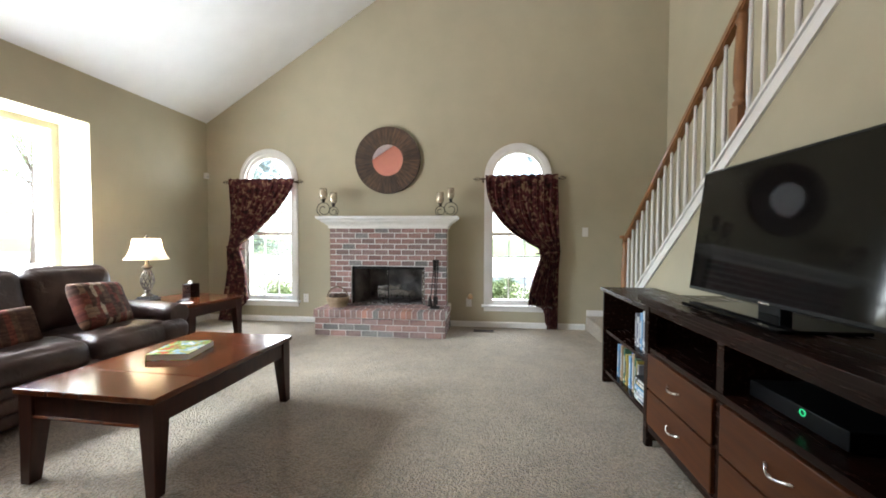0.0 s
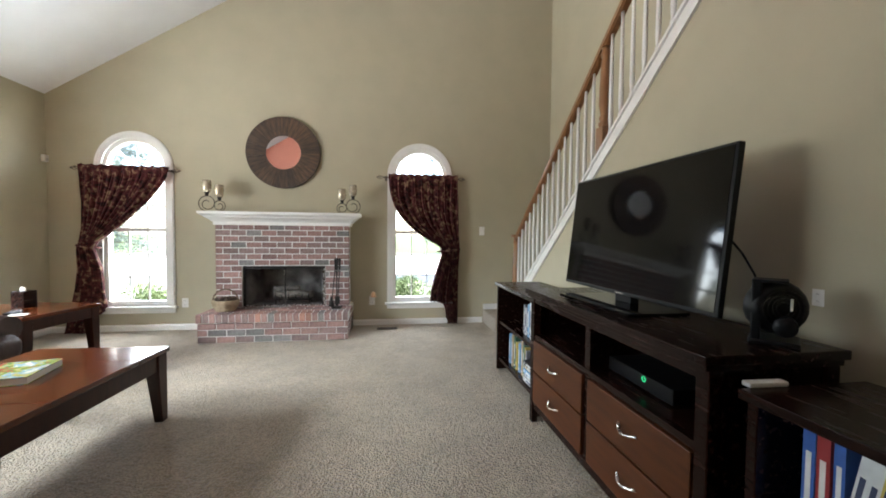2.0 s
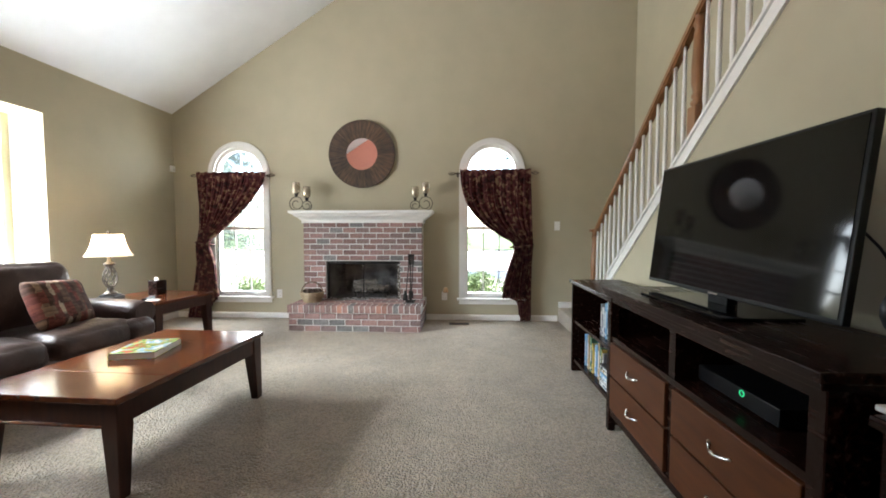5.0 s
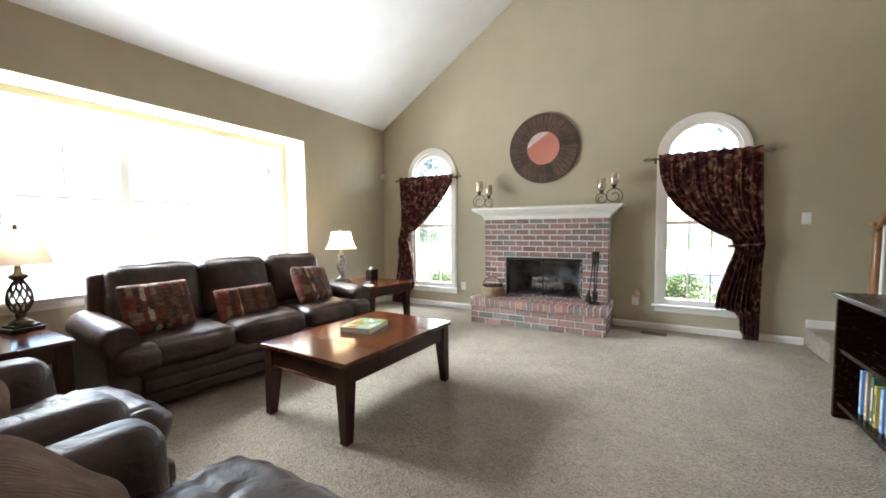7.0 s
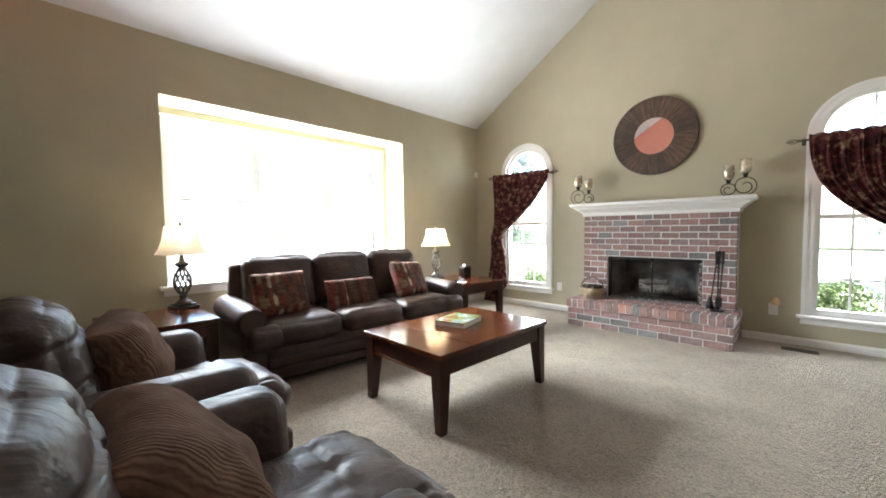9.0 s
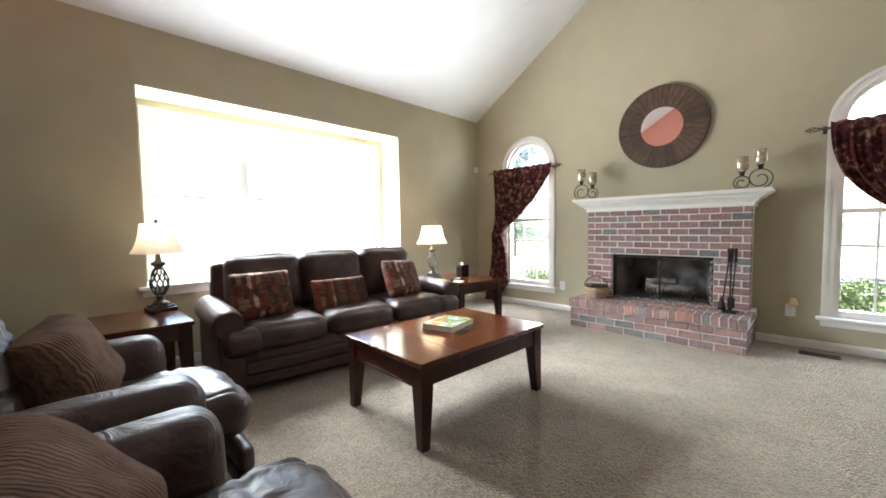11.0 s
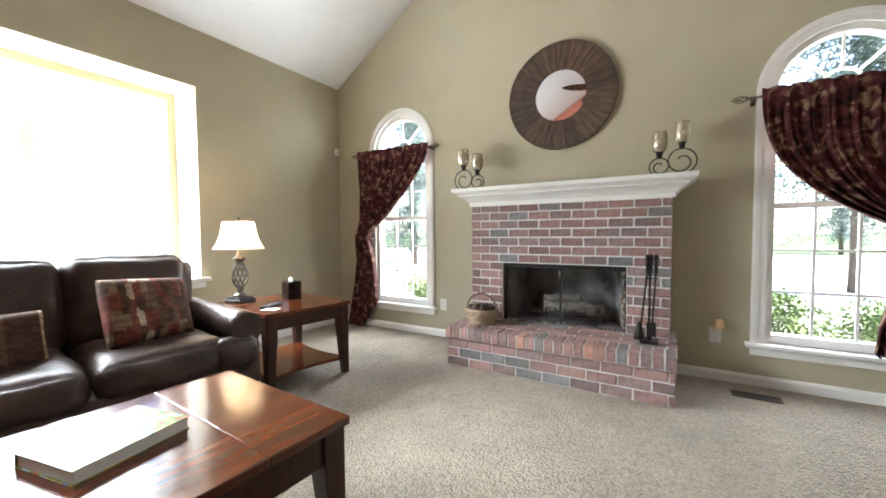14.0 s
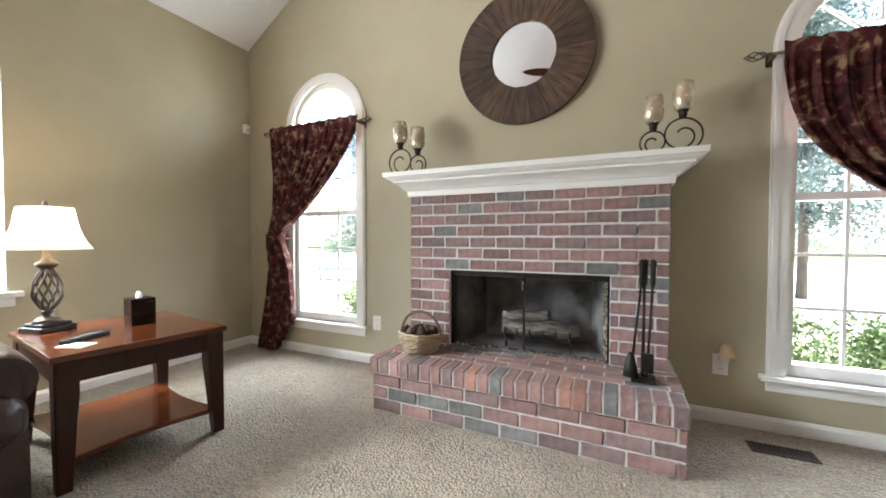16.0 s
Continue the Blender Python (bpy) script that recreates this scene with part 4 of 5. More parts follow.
# ---- fire tools ----
tools = thing("fireplace_tools", pose(0.645, -0.43, HZ), "black iron fireplace tool set standing on the hearth", "fireplace tools")
part("base", boxes((-0.055, -0.05, 0.0, 0.055, 0.05, 0.022), bevel=0.006), IRON, tools)
bm = bmesh.new()
tube(bm, [(0, 0, 0.02), (0, 0, 0.5)], 0.007, 8)
tube(bm, [(-0.03, 0, 0.44), (0.05, 0, 0.44)], 0.005, 6)
part("stand", bm, IRON, tools)
for x, yy, lean, kind in ((-0.012, -0.022, -0.045, "brush"), (0.036, -0.012, -0.022, "shovel"), (0.004, 0.02, -0.01, "poker")):
    bm = bmesh.new()
    tube(bm, [(x + lean, yy - 0.02, 0.03), (x, yy, 0.5)], 0.006, 8)
    lathe(bm, [(0.004, 0.46), (0.012, 0.48), (0.013, 0.56), (0.017, 0.575), (0.012, 0.595), (0.002, 0.602)], 12, (x, yy, 0.0))
    if kind == "shovel":
        box(bm, x + lean - 0.028, yy - 0.045, 0.055, x + lean + 0.028, yy - 0.03, 0.15, bevel=0.005)
    elif kind == "brush":
        lathe(bm, [(0.034, 0.03), (0.03, 0.07), (0.016, 0.13), (0.008, 0.145)], 14, (x + lean, yy - 0.02, 0.0))
    else:
        tube(bm, [(x + lean, yy - 0.02, 0.08), (x + lean + 0.03, yy - 0.03, 0.1)], 0.005, 6)
    part(kind, bm, IRON, tools)

# ---- basket ----
bas = thing("wicker_basket", pose(-0.585, -0.46, HZ) @ Matrix.Scale(1.12, 4), "woven wicker basket of pine cones on the hearth", "basket")
for r, z in ((0.085, 0.008), (0.092, 0.022), (0.099, 0.036), (0.105, 0.05), (0.111, 0.064), (0.116, 0.078), (0.12, 0.092), (0.122, 0.106)):
    bm = bmesh.new()
    N = 60
    tube(bm, [((r + 0.006 * math.sin(i * 2 * math.pi / N * 12 + z * 224)) * math.cos(i * 2 * math.pi / N), 0.86 * (r + 0.006 * math.sin(i * 2 * math.pi / N * 12 + z * 224)) * math.sin(i * 2 * math.pi / N), z) for i in range(N + 1)], 0.008, 6)
    part("weave", bm, WICKER, bas)
bm = bmesh.new()
tube(bm, [(0.12 * math.cos(math.pi * i / 20), 0, 0.10 + 0.12 * math.sin(math.pi * i / 20)) for i in range(21)], 0.0075, 8)
part("handle", bm, plain("dark_willow", (0.12, 0.075, 0.045), 0.6), bas, "dark willow hoop handle")
for k in range(11):
    a = k * 2.4
    r = 0.095 * math.sqrt((k + 0.5) / 11)
    bm = bmesh.new()
    for j in range(5):
        lathe(bm, [(0.004, 0.0), (0.036 - 0.004 * j, 0.008), (0.024 - 0.003 * j, 0.014)], 9, (0, 0, j * 0.011))
    tagged(solid("pine_cone", bm, CONE, "dark dried pine cone in the basket", "pine cone", "pine cones in the basket", "", pose(-0.585 + r * math.cos(a), -0.46 + 0.8 * r * math.sin(a), HZ + 0.100 + 0.012 * (k % 3), 50 * math.sin(k), 40 * math.cos(k * 1.7), 0)))


# ---- curtains ----
def smooth(a, b, t):
    t = max(0.0, min(1.0, t))
    return a + (b - a) * t * t * (3 - 2 * t)


def curve(keys, z):
    """Value at height z from (z, value) rows, top first."""
    for (z0, v0), (z1, v1) in zip(keys, keys[1:]):
        if z >= z1:
            return v0 + (v1 - v0) * min(1.0, max(0.0, (z0 - z) / (z0 - z1)))
    return keys[-1][1]


def swag(x0, x1, z0, z1, power):
    """The free edge of a tied-back cloth, from the rod down to the tie."""
    return [(z0 + (z1 - z0) * i / 14, x0 + (x1 - x0) * (i / 14) ** power) for i in range(15)]


def curtain(name, side_a, side_b, hem, folds, label, seed):
    """side_a and side_b: the cloth's two edges as (z, x) rows; hem(u): height of the lower edge."""
    t = thing(name, pose(0, 0, 0), label, "curtain", "curtains")
    bm = bmesh.new()
    nu, nv = 150, 90
    ztop = 1.99
    grid = []
    for k in range(nv + 1):
        r = []
        for i in range(nu + 1):
            u = i / nu
            z = ztop + (hem(u) - ztop) * k / nv
            xa, xb = curve(side_a, z), curve(side_b, z)
            width = abs(xb - xa)
            uu = u + 0.012 * math.sin(5 * z + seed)
            amp = 0.013 + 0.028 * min(1, max(0, (0.95 - width) / 0.6))
            amp *= 0.75 + 0.5 * noise.noise(Vector((u * 4 + seed, z * 1.2, 0)))
            ph = folds * 2 * math.pi * uu
            yy = -0.085 + amp * math.sin(ph) + 0.012 * math.sin(2.3 * ph + 3 * z)
            if abs(z - 1.0) < 0.25:
                yy -= 0.05 * (1 - abs(z - 1.0) / 0.25)
            head = max(0.0, min(1.0, (z - 1.88) / 0.04))
            yy = yy * (1 - head) + head * (-0.104 + 0.006 * math.sin(ph))
            x = xa + (xb - xa) * u + 0.01 * math.cos(ph)
            r.append(bm.verts.new((x, yy, z + (0.008 * math.sin(ph) if k == 0 else 0))))
        grid.append(r)
    for a, b in zip(grid, grid[1:]):
        for i in range(nu):
            f = bm.faces.new((a[i], a[i + 1], b[i + 1], b[i]))
            f.smooth = True
    p = part("cloth", bm, CURTAIN, t)
    md = p.modifiers.new("thickness", "SOLIDIFY")
    md.thickness = 0.004
    return t


left = curtain("curtain", [(2.0, -2.31), (1.1, -2.29), (0.5, -2.38), (0.0, -2.50)], swag(-1.34, -2.12, 2.0, 1.09, 1.5) + [(0.98, -2.13), (0.8, -2.09), (0.3, -2.05), (0.0, -2.10)],
               lambda u: 0.012 if u < 0.55 else 0.012 + 0.30 * ((u - 0.55) / 0.45) ** 0.9, 9, "burgundy floral curtain tied back beside the window", 1.0)
right = curtain("curtain", [(2.0, 2.16), (1.5, 2.17), (1.0, 2.19), (0.5, 2.18), (0.0, 2.17)], swag(1.25, 1.92, 2.0, 1.05, 2.7) + [(0.95, 1.95), (0.8, 1.91), (0.5, 1.82), (0.32, 1.80), (0.28, 1.93), (0.0, 1.96)],
                lambda u: 0.012 if u < 0.55 else 0.012 + 0.30 * min(1, (u - 0.55) / 0.2), 9, "burgundy floral curtain tied back beside the window", 4.0)
for t, x0, x1, z in ((left, -2.33, -2.10, 1.03), (right, 1.91, 2.2, 1.00)):
    bm = bmesh.new()
    xm, hw = (x0 + x1) / 2, (x1 - x0) / 2
    tube(bm, [(xm + hw * math.cos(2 * math.pi * i / 24), -0.10 + 0.075 * math.sin(2 * math.pi * i / 24), z + 0.015 * math.cos(2 * math.pi * i / 24) * (1 if xm > 0 else -1)) for i in range(25)], 0.012, 8)
    part("tieback", bm, CURTAIN, t, "matching cloth tieback")
for x0, x1 in ((-2.40, -1.22), (1.10, 2.27)):
    rod = thing("curtain_rod", pose(0, 0, 0), "dark metal curtain rod with twisted cage finials", "curtain rod", "curtain rods")
    bm = bmesh.new()
    tube(bm, [(x0 + 0.11, -0.085, 1.945), (x1 - 0.11, -0.085, 1.945)], 0.008, 10)
    part("pole", bm, BRONZE, rod)
    for s, xe in ((-1, x0), (1, x1)):
        bm = bmesh.new()
        for k in range(4):
            tube(bm, [(xe - s * (0.10 - 0.10 * i / 12), -0.085 + 0.022 * math.sin(math.pi * i / 12) * math.cos(k * math.pi / 2 + i * 0.25), 1.945 + 0.022 * math.sin(math.pi * i / 12) * math.sin(k * math.pi / 2 + i * 0.25)) for i in range(13)], 0.0035, 5)
        lathe(bm, [(0.002, -0.012), (0.012, -0.004), (0.012, 0.004), (0.002, 0.012)], 10, (xe - s * 0.105, -0.085, 1.945))
        part("finial", bm, BRONZE, rod)
        xb = xe - s * 0.125
        part("bracket", boxes((xb - 0.008, -0.09, 1.93, xb + 0.008, -0.001, 1.95), (xb - 0.014, -0.006, 1.91, xb + 0.014, -0.001, 1.975)), BRONZE, rod)


# ---- leather seating ----
def arm_mesh(w, d, h, outward):
    """A rolled arm: an upright panel with a fat roll on top that leans outward. Front at +y."""
    bm = bmesh.new()
    r = 0.105
    cx, cz = outward * 0.012, h - r
    pts = []
    hw = w / 2
    for i in range(19):
        a = radians(-50 + 280 * i / 18)
        pts.append((cx + r * math.cos(a), cz + r * math.sin(a)))
    pts += [(-hw, cz - 0.12), (-hw, 0.05), (hw, 0.05), (hw, cz - 0.12)]
    n = 12
    rings = []
    for k in range(n + 1):
        t = k / n
        y = -d / 2 + d * t
        s = 1.0
        if k >= n - 2:
            s = (0.985, 0.93, 0.955)[k - (n - 2)] if k < n else 0.86
        bulge = 1 + 0.02 * math.sin(t * 9 + outward)
        rings.append([bm.verts.new((cx + (x - cx) * s * bulge, y + (0.012 if k == n else 0), cz + (z - cz) * (s if z > cz - 0.1 else 1.0))) for x, z in pts])
    for a, b in zip(rings, rings[1:]):
        for i in range(len(pts)):
            f = bm.faces.new((a[i], a[(i + 1) % len(pts)], b[(i + 1) % len(pts)], b[i]))
            f.smooth = True
    bm.faces.new(rings[0])
    bm.faces.new(rings[-1])
    return bm


def leather_seat(name, m, width, seats, label, category, depth=0.93, seat_h=0.455, arm_h=0.64, back_h=0.90, group="", front=0.0):
    t = thing(name, m, label, category, group)
    aw = 0.17
    inner = width - 2 * aw - 0.04
    bm = bmesh.new()
    pad(bm, 0, 0.0, 0.185, inner + 0.06, depth - 0.10, 0.29, 0.03, wrinkle=0.004, seed=2)
    part("base", bm, LEATHER, t)
    bm = bmesh.new()
    pad(bm, 0, depth / 2 - 0.055 + front, 0.19, inner + 0.02, 0.06, 0.10, 0.025, puff=(0, 0.008, 0), wrinkle=0.004, seed=5)
    pad(bm, 0, depth / 2 - 0.06 + front, 0.10, inner + 0.02, 0.05, 0.09, 0.02, puff=(0, 0.006, 0), wrinkle=0.003, seed=6)
    part("front_panel", bm, LEATHER, t)
    bm = bmesh.new()
    pad(bm, 0, -depth / 2 + 0.09, (back_h + 0.03) / 2, width - (0.20 if seats > 1 else 0.12), 0.18, back_h - 0.03, 0.06, wrinkle=0.004, seed=9)
    part("back_frame", bm, LEATHER, t)
    cw = inner / seats
    for k in range(seats):
        x = -inner / 2 + cw * (k + 0.5)
        bm = bmesh.new()
        pad(bm, x, 0.09 + front / 2, seat_h - 0.075, cw - 0.006, depth - 0.22 + front, 0.19, 0.075, puff=(0, 0.02, 0.022), wrinkle=0.013, n=44 if seats == 1 else 24, seed=k * 7.3, seams=((1, 0.24), (0, -0.21), (0, 0.21)) if seats == 1 else ())
        if seats > 1 and k in (0, seats - 1):
            sd = -1 if k == 0 else 1
            pad(bm, x + sd * (cw / 2 + 0.02), depth / 2 - 0.07, seat_h - 0.080, 0.27, 0.15, 0.178, 0.07, puff=(0.006, 0.012, 0.01), wrinkle=0.006, n=12, seed=k)
        part("seat_cushion", bm, LEATHER, t)
        bm = bmesh.new()
        pad(bm, 0, 0, 0, cw + (0.012 if seats > 1 else -0.004), 0.25 if seats > 1 else 0.30, back_h - seat_h + 0.09, 0.085 if seats > 1 else 0.11, puff=(0, 0.045, 0.012), wrinkle=0.011, n=46 if seats == 1 else 22, seed=k * 5.1 + 3, seams=((0, 0.016), (0, -0.016), (2, 0.10), (2, -0.05)) if seats == 1 else ())
        part("back_cushion", bm, LEATHER, t, m=pose(x, -depth / 2 + 0.235, (back_h + seat_h) / 2 + 0.0, 11, 0, 0))
    for s in (-1, 1):
        if seats > 1:
            bm = arm_mesh(aw, depth - 0.14, arm_h, s)
            part("arm", bm, LEATHER, t, m=pose(s * (width / 2 - aw / 2 - 0.02), 0.0, 0))
        else:
            bm = bmesh.new()
            pad(bm, 0, 0, arm_h / 2 + 0.025, aw + 0.035, depth - 0.13, arm_h - 0.05, 0.075, puff=(0.006, 0.006, 0.008), wrinkle=0.004, n=22, seed=s)
            part("arm", bm, LEATHER, t, m=pose(s * (width / 2 - aw / 2 - 0.01), -0.03, 0))
    for x in (-1, 1):
        for y in (-1, 1):
            bm = bmesh.new()
            lathe(bm, [(0.02, 0.0), (0.034, 0.012), (0.036, 0.03), (0.024, 0.06)], 12)
            part("foot", bm, ESPRESSO, t, m=pose(x * (width / 2 - 0.13), y * (depth / 2 - 0.14), 0))
    return t


SOFA = pose(-1.93, -2.945, 0, 0, 0, -90 - 5.5)
leather_seat("sofa", SOFA, 2.18, 3, "dark brown leather three-seat sofa with rolled arms", "sofa", depth=0.98, back_h=0.89, arm_h=0.61)
for x, y in ((-0.765, -4.81), (0.31, -4.84)):
    leather_seat("armchair", pose(x, y, 0), 0.95, 1, "dark brown leather armchair with rolled arms", "armchair", depth=0.98, back_h=0.87, arm_h=0.635, seat_h=0.455, group="pair of armchairs", front=0.13)


def scatter(m, w, h, th, material, label, seed):
    bm = bmesh.new()
    pillow(bm, w, h, th, seed=seed)
    solid("throw_pillow", bm, material, label, "pillow", "throw pillows", "", m)


scatter(SOFA @ pose(0.71, 0.13, 0.645, 20, 0, 5), 0.47, 0.39, 0.16, CUSHION, "burgundy, brown and tan patchwork throw pillow on the sofa", 1)
scatter(SOFA @ pose(0.06, 0.12, 0.575, 22, 0, 3), 0.55, 0.30, 0.15, STRIPED, "long burgundy and tan striped lumbar pillow on the sofa", 2)
scatter(SOFA @ pose(-0.60, 0.11, 0.645, 24, -4, 12), 0.46, 0.40, 0.16, CUSHION, "burgundy, brown and tan patchwork throw pillow on the sofa", 3)
scatter(pose(-0.82, -4.76, 0.63, 24, 6, -14), 0.42, 0.40, 0.25, CORDUROY, "brown crinkled throw pillow on the armchair", 4)
scatter(pose(0.21, -4.80, 0.60, 42, 4, -8), 0.46, 0.43, 0.25, CORDUROY, "brown crinkled throw pillow on the armchair", 5)


# ---- tables ----
def tapered_leg(x, y, h, w0, w1, sx, sy):
    """A square leg whose two inner faces taper toward the floor."""
    bm = bmesh.new()
    a = w0
    for_top = [(x, y), (x - sx * a, y), (x - sx * a, y - sy * a), (x, y - sy * a)]
    b = w1
    for_bot = [(x, y), (x - sx * b, y), (x - sx * b, y - sy * b), (x, y - sy * b)]
    lo = [bm.verts.new((*p, 0.0)) for p in for_bot]
    mid = [bm.verts.new((*p, h * 0.72)) for p in for_top]
    hi = [bm.verts.new((*p, h)) for p in for_top]
    bm.faces.new(lo)
    bm.faces.new(hi)
    for u, v in ((lo, mid), (mid, hi)):
        for i in range(4):
            bm.faces.new((u[i], u[(i + 1) % 4], v[(i + 1) % 4], v[i]))
    bmesh.ops.bevel(bm, geom=bm.edges[:], offset=0.003, segments=1, affect="EDGES")
    return bm


ct = thing("coffee_table", pose(-0.548, -2.958, 0, 0, 0, -2.6), "cherry wood coffee table with square tapered legs", "coffee table")
TW, TL, TH = 0.765, 1.105, 0.467
for y0, y1 in ((-TL / 2, -TL / 2 + 0.28), (-TL / 2 + 0.2815, TL / 2 - 0.2815), (TL / 2 - 0.28, TL / 2)):
    part("tabletop", boxes((-TW / 2, y0, TH - 0.028, TW / 2, y1, TH), bevel=0.003), CHERRY, ct, "glossy cherry table top board")
for s in (-1, 1):
    part("apron", boxes((s * (TW / 2 - 0.035) - 0.012, -TL / 2 + 0.08, TH - 0.135, s * (TW / 2 - 0.035) + 0.012, TL / 2 - 0.08, TH - 0.028), bevel=0.003), CHERRYDARK, ct)
    part("apron", boxes((-TW / 2 + 0.08, s * (TL / 2 - 0.035) - 0.012, TH - 0.135, TW / 2 - 0.08, s * (TL / 2 - 0.035) + 0.012, TH - 0.028), bevel=0.003), CHERRYDARK, ct)
    part("bead", boxes((-TW / 2 + 0.085, s * (TL / 2 - 0.021) - 0.006, TH - 0.145, TW / 2 - 0.085, s * (TL / 2 - 0.021) + 0.006, TH - 0.131), bevel=0.004), CHERRY, ct, "glossy bead along the lower apron edge")
for sx in (-1, 1):
    for sy in (-1, 1):
        part("leg", tapered_leg(sx * (TW / 2 - 0.012), sy * (TL / 2 - 0.012), TH - 0.03, 0.08, 0.052, sx, sy), CHERRYDARK, ct)


def end_table(m, w, l, h, label):
    t = thing("end_table", m, label, "end table", "end tables")
    part("tabletop", boxes((-w / 2, -l / 2, h - 0.028, w / 2, l / 2, h), bevel=0.004), CHERRY, t, "glossy cherry table top")
    for s in (-1, 1):
        part("apron", boxes((s * (w / 2 - 0.03) - 0.012, -l / 2 + 0.06, h - 0.12, s * (w / 2 - 0.03) + 0.012, l / 2 - 0.06, h - 0.028), bevel=0.003), CHERRYDARK, t)
        part("apron", boxes((-w / 2 + 0.06, s * (l / 2 - 0.03) - 0.012, h - 0.12, w / 2 - 0.06, s * (l / 2 - 0.03) + 0.012, h - 0.028), bevel=0.003), CHERRYDARK, t)
    rim, a, b = [], w / 2 - 0.03, l / 2 - 0.03
    for (x0, y0), (x1, y1) in (((-a, -b), (a, -b)), ((a, -b), (a, b)), ((a, b), (-a, b)), ((-a, b), (-a, -b))):
        for i in range(12):
            q = i / 12
            dip = 1 - 0.14 * math.sin(math.pi * q)
            x, y = x0 + (x1 - x0) * q, y0 + (y1 - y0) * q
            rim.append((x * (dip if x0 == x1 else 1), y * (dip if y0 == y1 else 1)))
    bm = bmesh.new()
    prism(bm, rim, 0.10, 0.122, "z")
    part("shelf", bm, CHERRY, t, "lower cherry shelf with hollowed edges")
    for sx in (-1, 1):
        for sy in (-1, 1):
            part("leg", tapered_leg(sx * (w / 2 - 0.012), sy * (l / 2 - 0.012), h - 0.03, 0.075, 0.048, sx, sy), CHERRYDARK, t)


end_table(pose(-1.762, -1.481, 0, 0, 0, -8), 0.75, 0.66, 0.555, "cherry wood end table with lower shelf beside the sofa")
end_table(pose(-2.09, -4.46, 0), 0.70, 0.62, 0.555, "cherry wood end table beside the armchair")


def table_lamp(x, y, z, label, watts, bulb, size=1.37):
    t = thing("table_lamp", pose(x, y, z, 0, 0, 12) @ Matrix.Scale(size, 4), label, "table lamp", "table lamps")
    part("base", boxes((-0.056, -0.056, 0.0, 0.056, 0.056, 0.018), (-0.046, -0.046, 0.018, 0.046, 0.046, 0.03), bevel=0.004), IRON, t)
    bm = bmesh.new()
    lathe(bm, [(0.045, 0.03), (0.03, 0.045), (0.014, 0.055), (0.02, 0.065), (0.014, 0.078)], 16)
    part("lower_collar", bm, BRONZE, t)
    bm = bmesh.new()
    lathe(bm, [(0.014, 0.222), (0.028, 0.232), (0.034, 0.240), (0.028, 0.248), (0.014, 0.256), (0.009, 0.30)], 16)
    part("neck", bm, BRONZE, t)
    for k in range(10):
        bm = bmesh.new()
        tube(bm, [((0.014 + 0.026 * math.sin(math.pi * (i / 16) ** 0.85)) * math.cos(k * math.pi / 5 + i * 0.09), (0.014 + 0.026 * math.sin(math.pi * (i / 16) ** 0.85)) * math.sin(k * math.pi / 5 + i * 0.09), 0.078 + 0.146 * i / 16) for i in range(17)], 0.0042, 6)
        part("cage_bar", bm, BRONZE, t)
    bm = bmesh.new()
    pr = [(0.076, 0.445), (0.080, 0.43), (0.084, 0.405), (0.090, 0.375), (0.100, 0.345), (0.112, 0.318), (0.128, 0.295)]
    rings = []
    for r, zz in pr:
        rings.append([bm.verts.new((r * math.copysign(abs(math.cos(a)) ** 0.62, math.cos(a)), 0.8 * r * math.copysign(abs(math.sin(a)) ** 0.62, math.sin(a)), zz)) for a in [2 * math.pi * i / 40 for i in range(40)]])
    for a, b in zip(rings, rings[1:]):
        for i in range(40):
            f = bm.faces.new((a[i], a[(i + 1) % 40], b[(i + 1) % 40], b[i]))
            f.smooth = True
    part("shade", bm, SHADE, t, "lit cream fabric bell shade")
    bm = bmesh.new()
    lathe(bm, [(0.004, 0.44), (0.008, 0.45), (0.009, 0.46), (0.002, 0.47)], 10)
    tube(bm, [(-0.075, 0, 0.44), (0.075, 0, 0.44)], 0.002, 5)
    part("finial", bm, BRONZE, t)
    bm = bmesh.new()
    lathe(bm, [(0.008, 0.30), (0.012, 0.325), (0.024, 0.36), (0.02, 0.385), (0.002, 0.395)], 14)
    part("bulb", bm, glow("lamp_bulb", (1.0, 0.78, 0.5), bulb), t, "glowing warm bulb")
    b = new("lamp_light", bpy.data.lights.new("lamp_light", "POINT"))
    b.data.energy, b.data.color, b.data.shadow_soft_size = watts, (1.0, 0.76, 0.48), 0.02
    b.matrix_basis = Matrix.Translation((x, y, z + 0.415 * size))


table_lamp(-2.05, -1.655, 0.555, "lit table lamp with iron cage body and cream shade", 1.05, 2.6)
table_lamp(-2.33, -4.24, 0.555, "dim table lamp with iron cage body and tan shade", 0.16, 0.6, 1.47)

# ---- media furniture ----
con = thing("media_console", pose(0, 0, 0), "espresso wood television console with four drawers", "console")
CX, CB, CYA, CYB, CH = 2.165, 2.62, -4.11, -2.75, 0.86
part("top", boxes((CX - 0.035, CYA - 0.02, CH - 0.03, CB + 0.01, CYB + 0.02, CH), (CX - 0.022, CYA - 0.01, CH - 0.05, CB, CYB + 0.01, CH - 0.03), bevel=0.004), ESPRESSO, con)
for y in (CYA, CYB - 0.05):
    part("side", boxes((CX + 0.05, y + 0.01, 0.10, CB, y + 0.04, CH - 0.05)), ESPRESSO, con)
    for x in (CX, CB - 0.05):
        part("leg", tapered_leg(x + (0.05 if x > 2.4 else 0), y + (0.05 if y > -3 else 0), CH - 0.05, 0.05, 0.04, 1 if x > 2.4 else -1, 1 if y > -3 else -1), ESPRESSO, con)
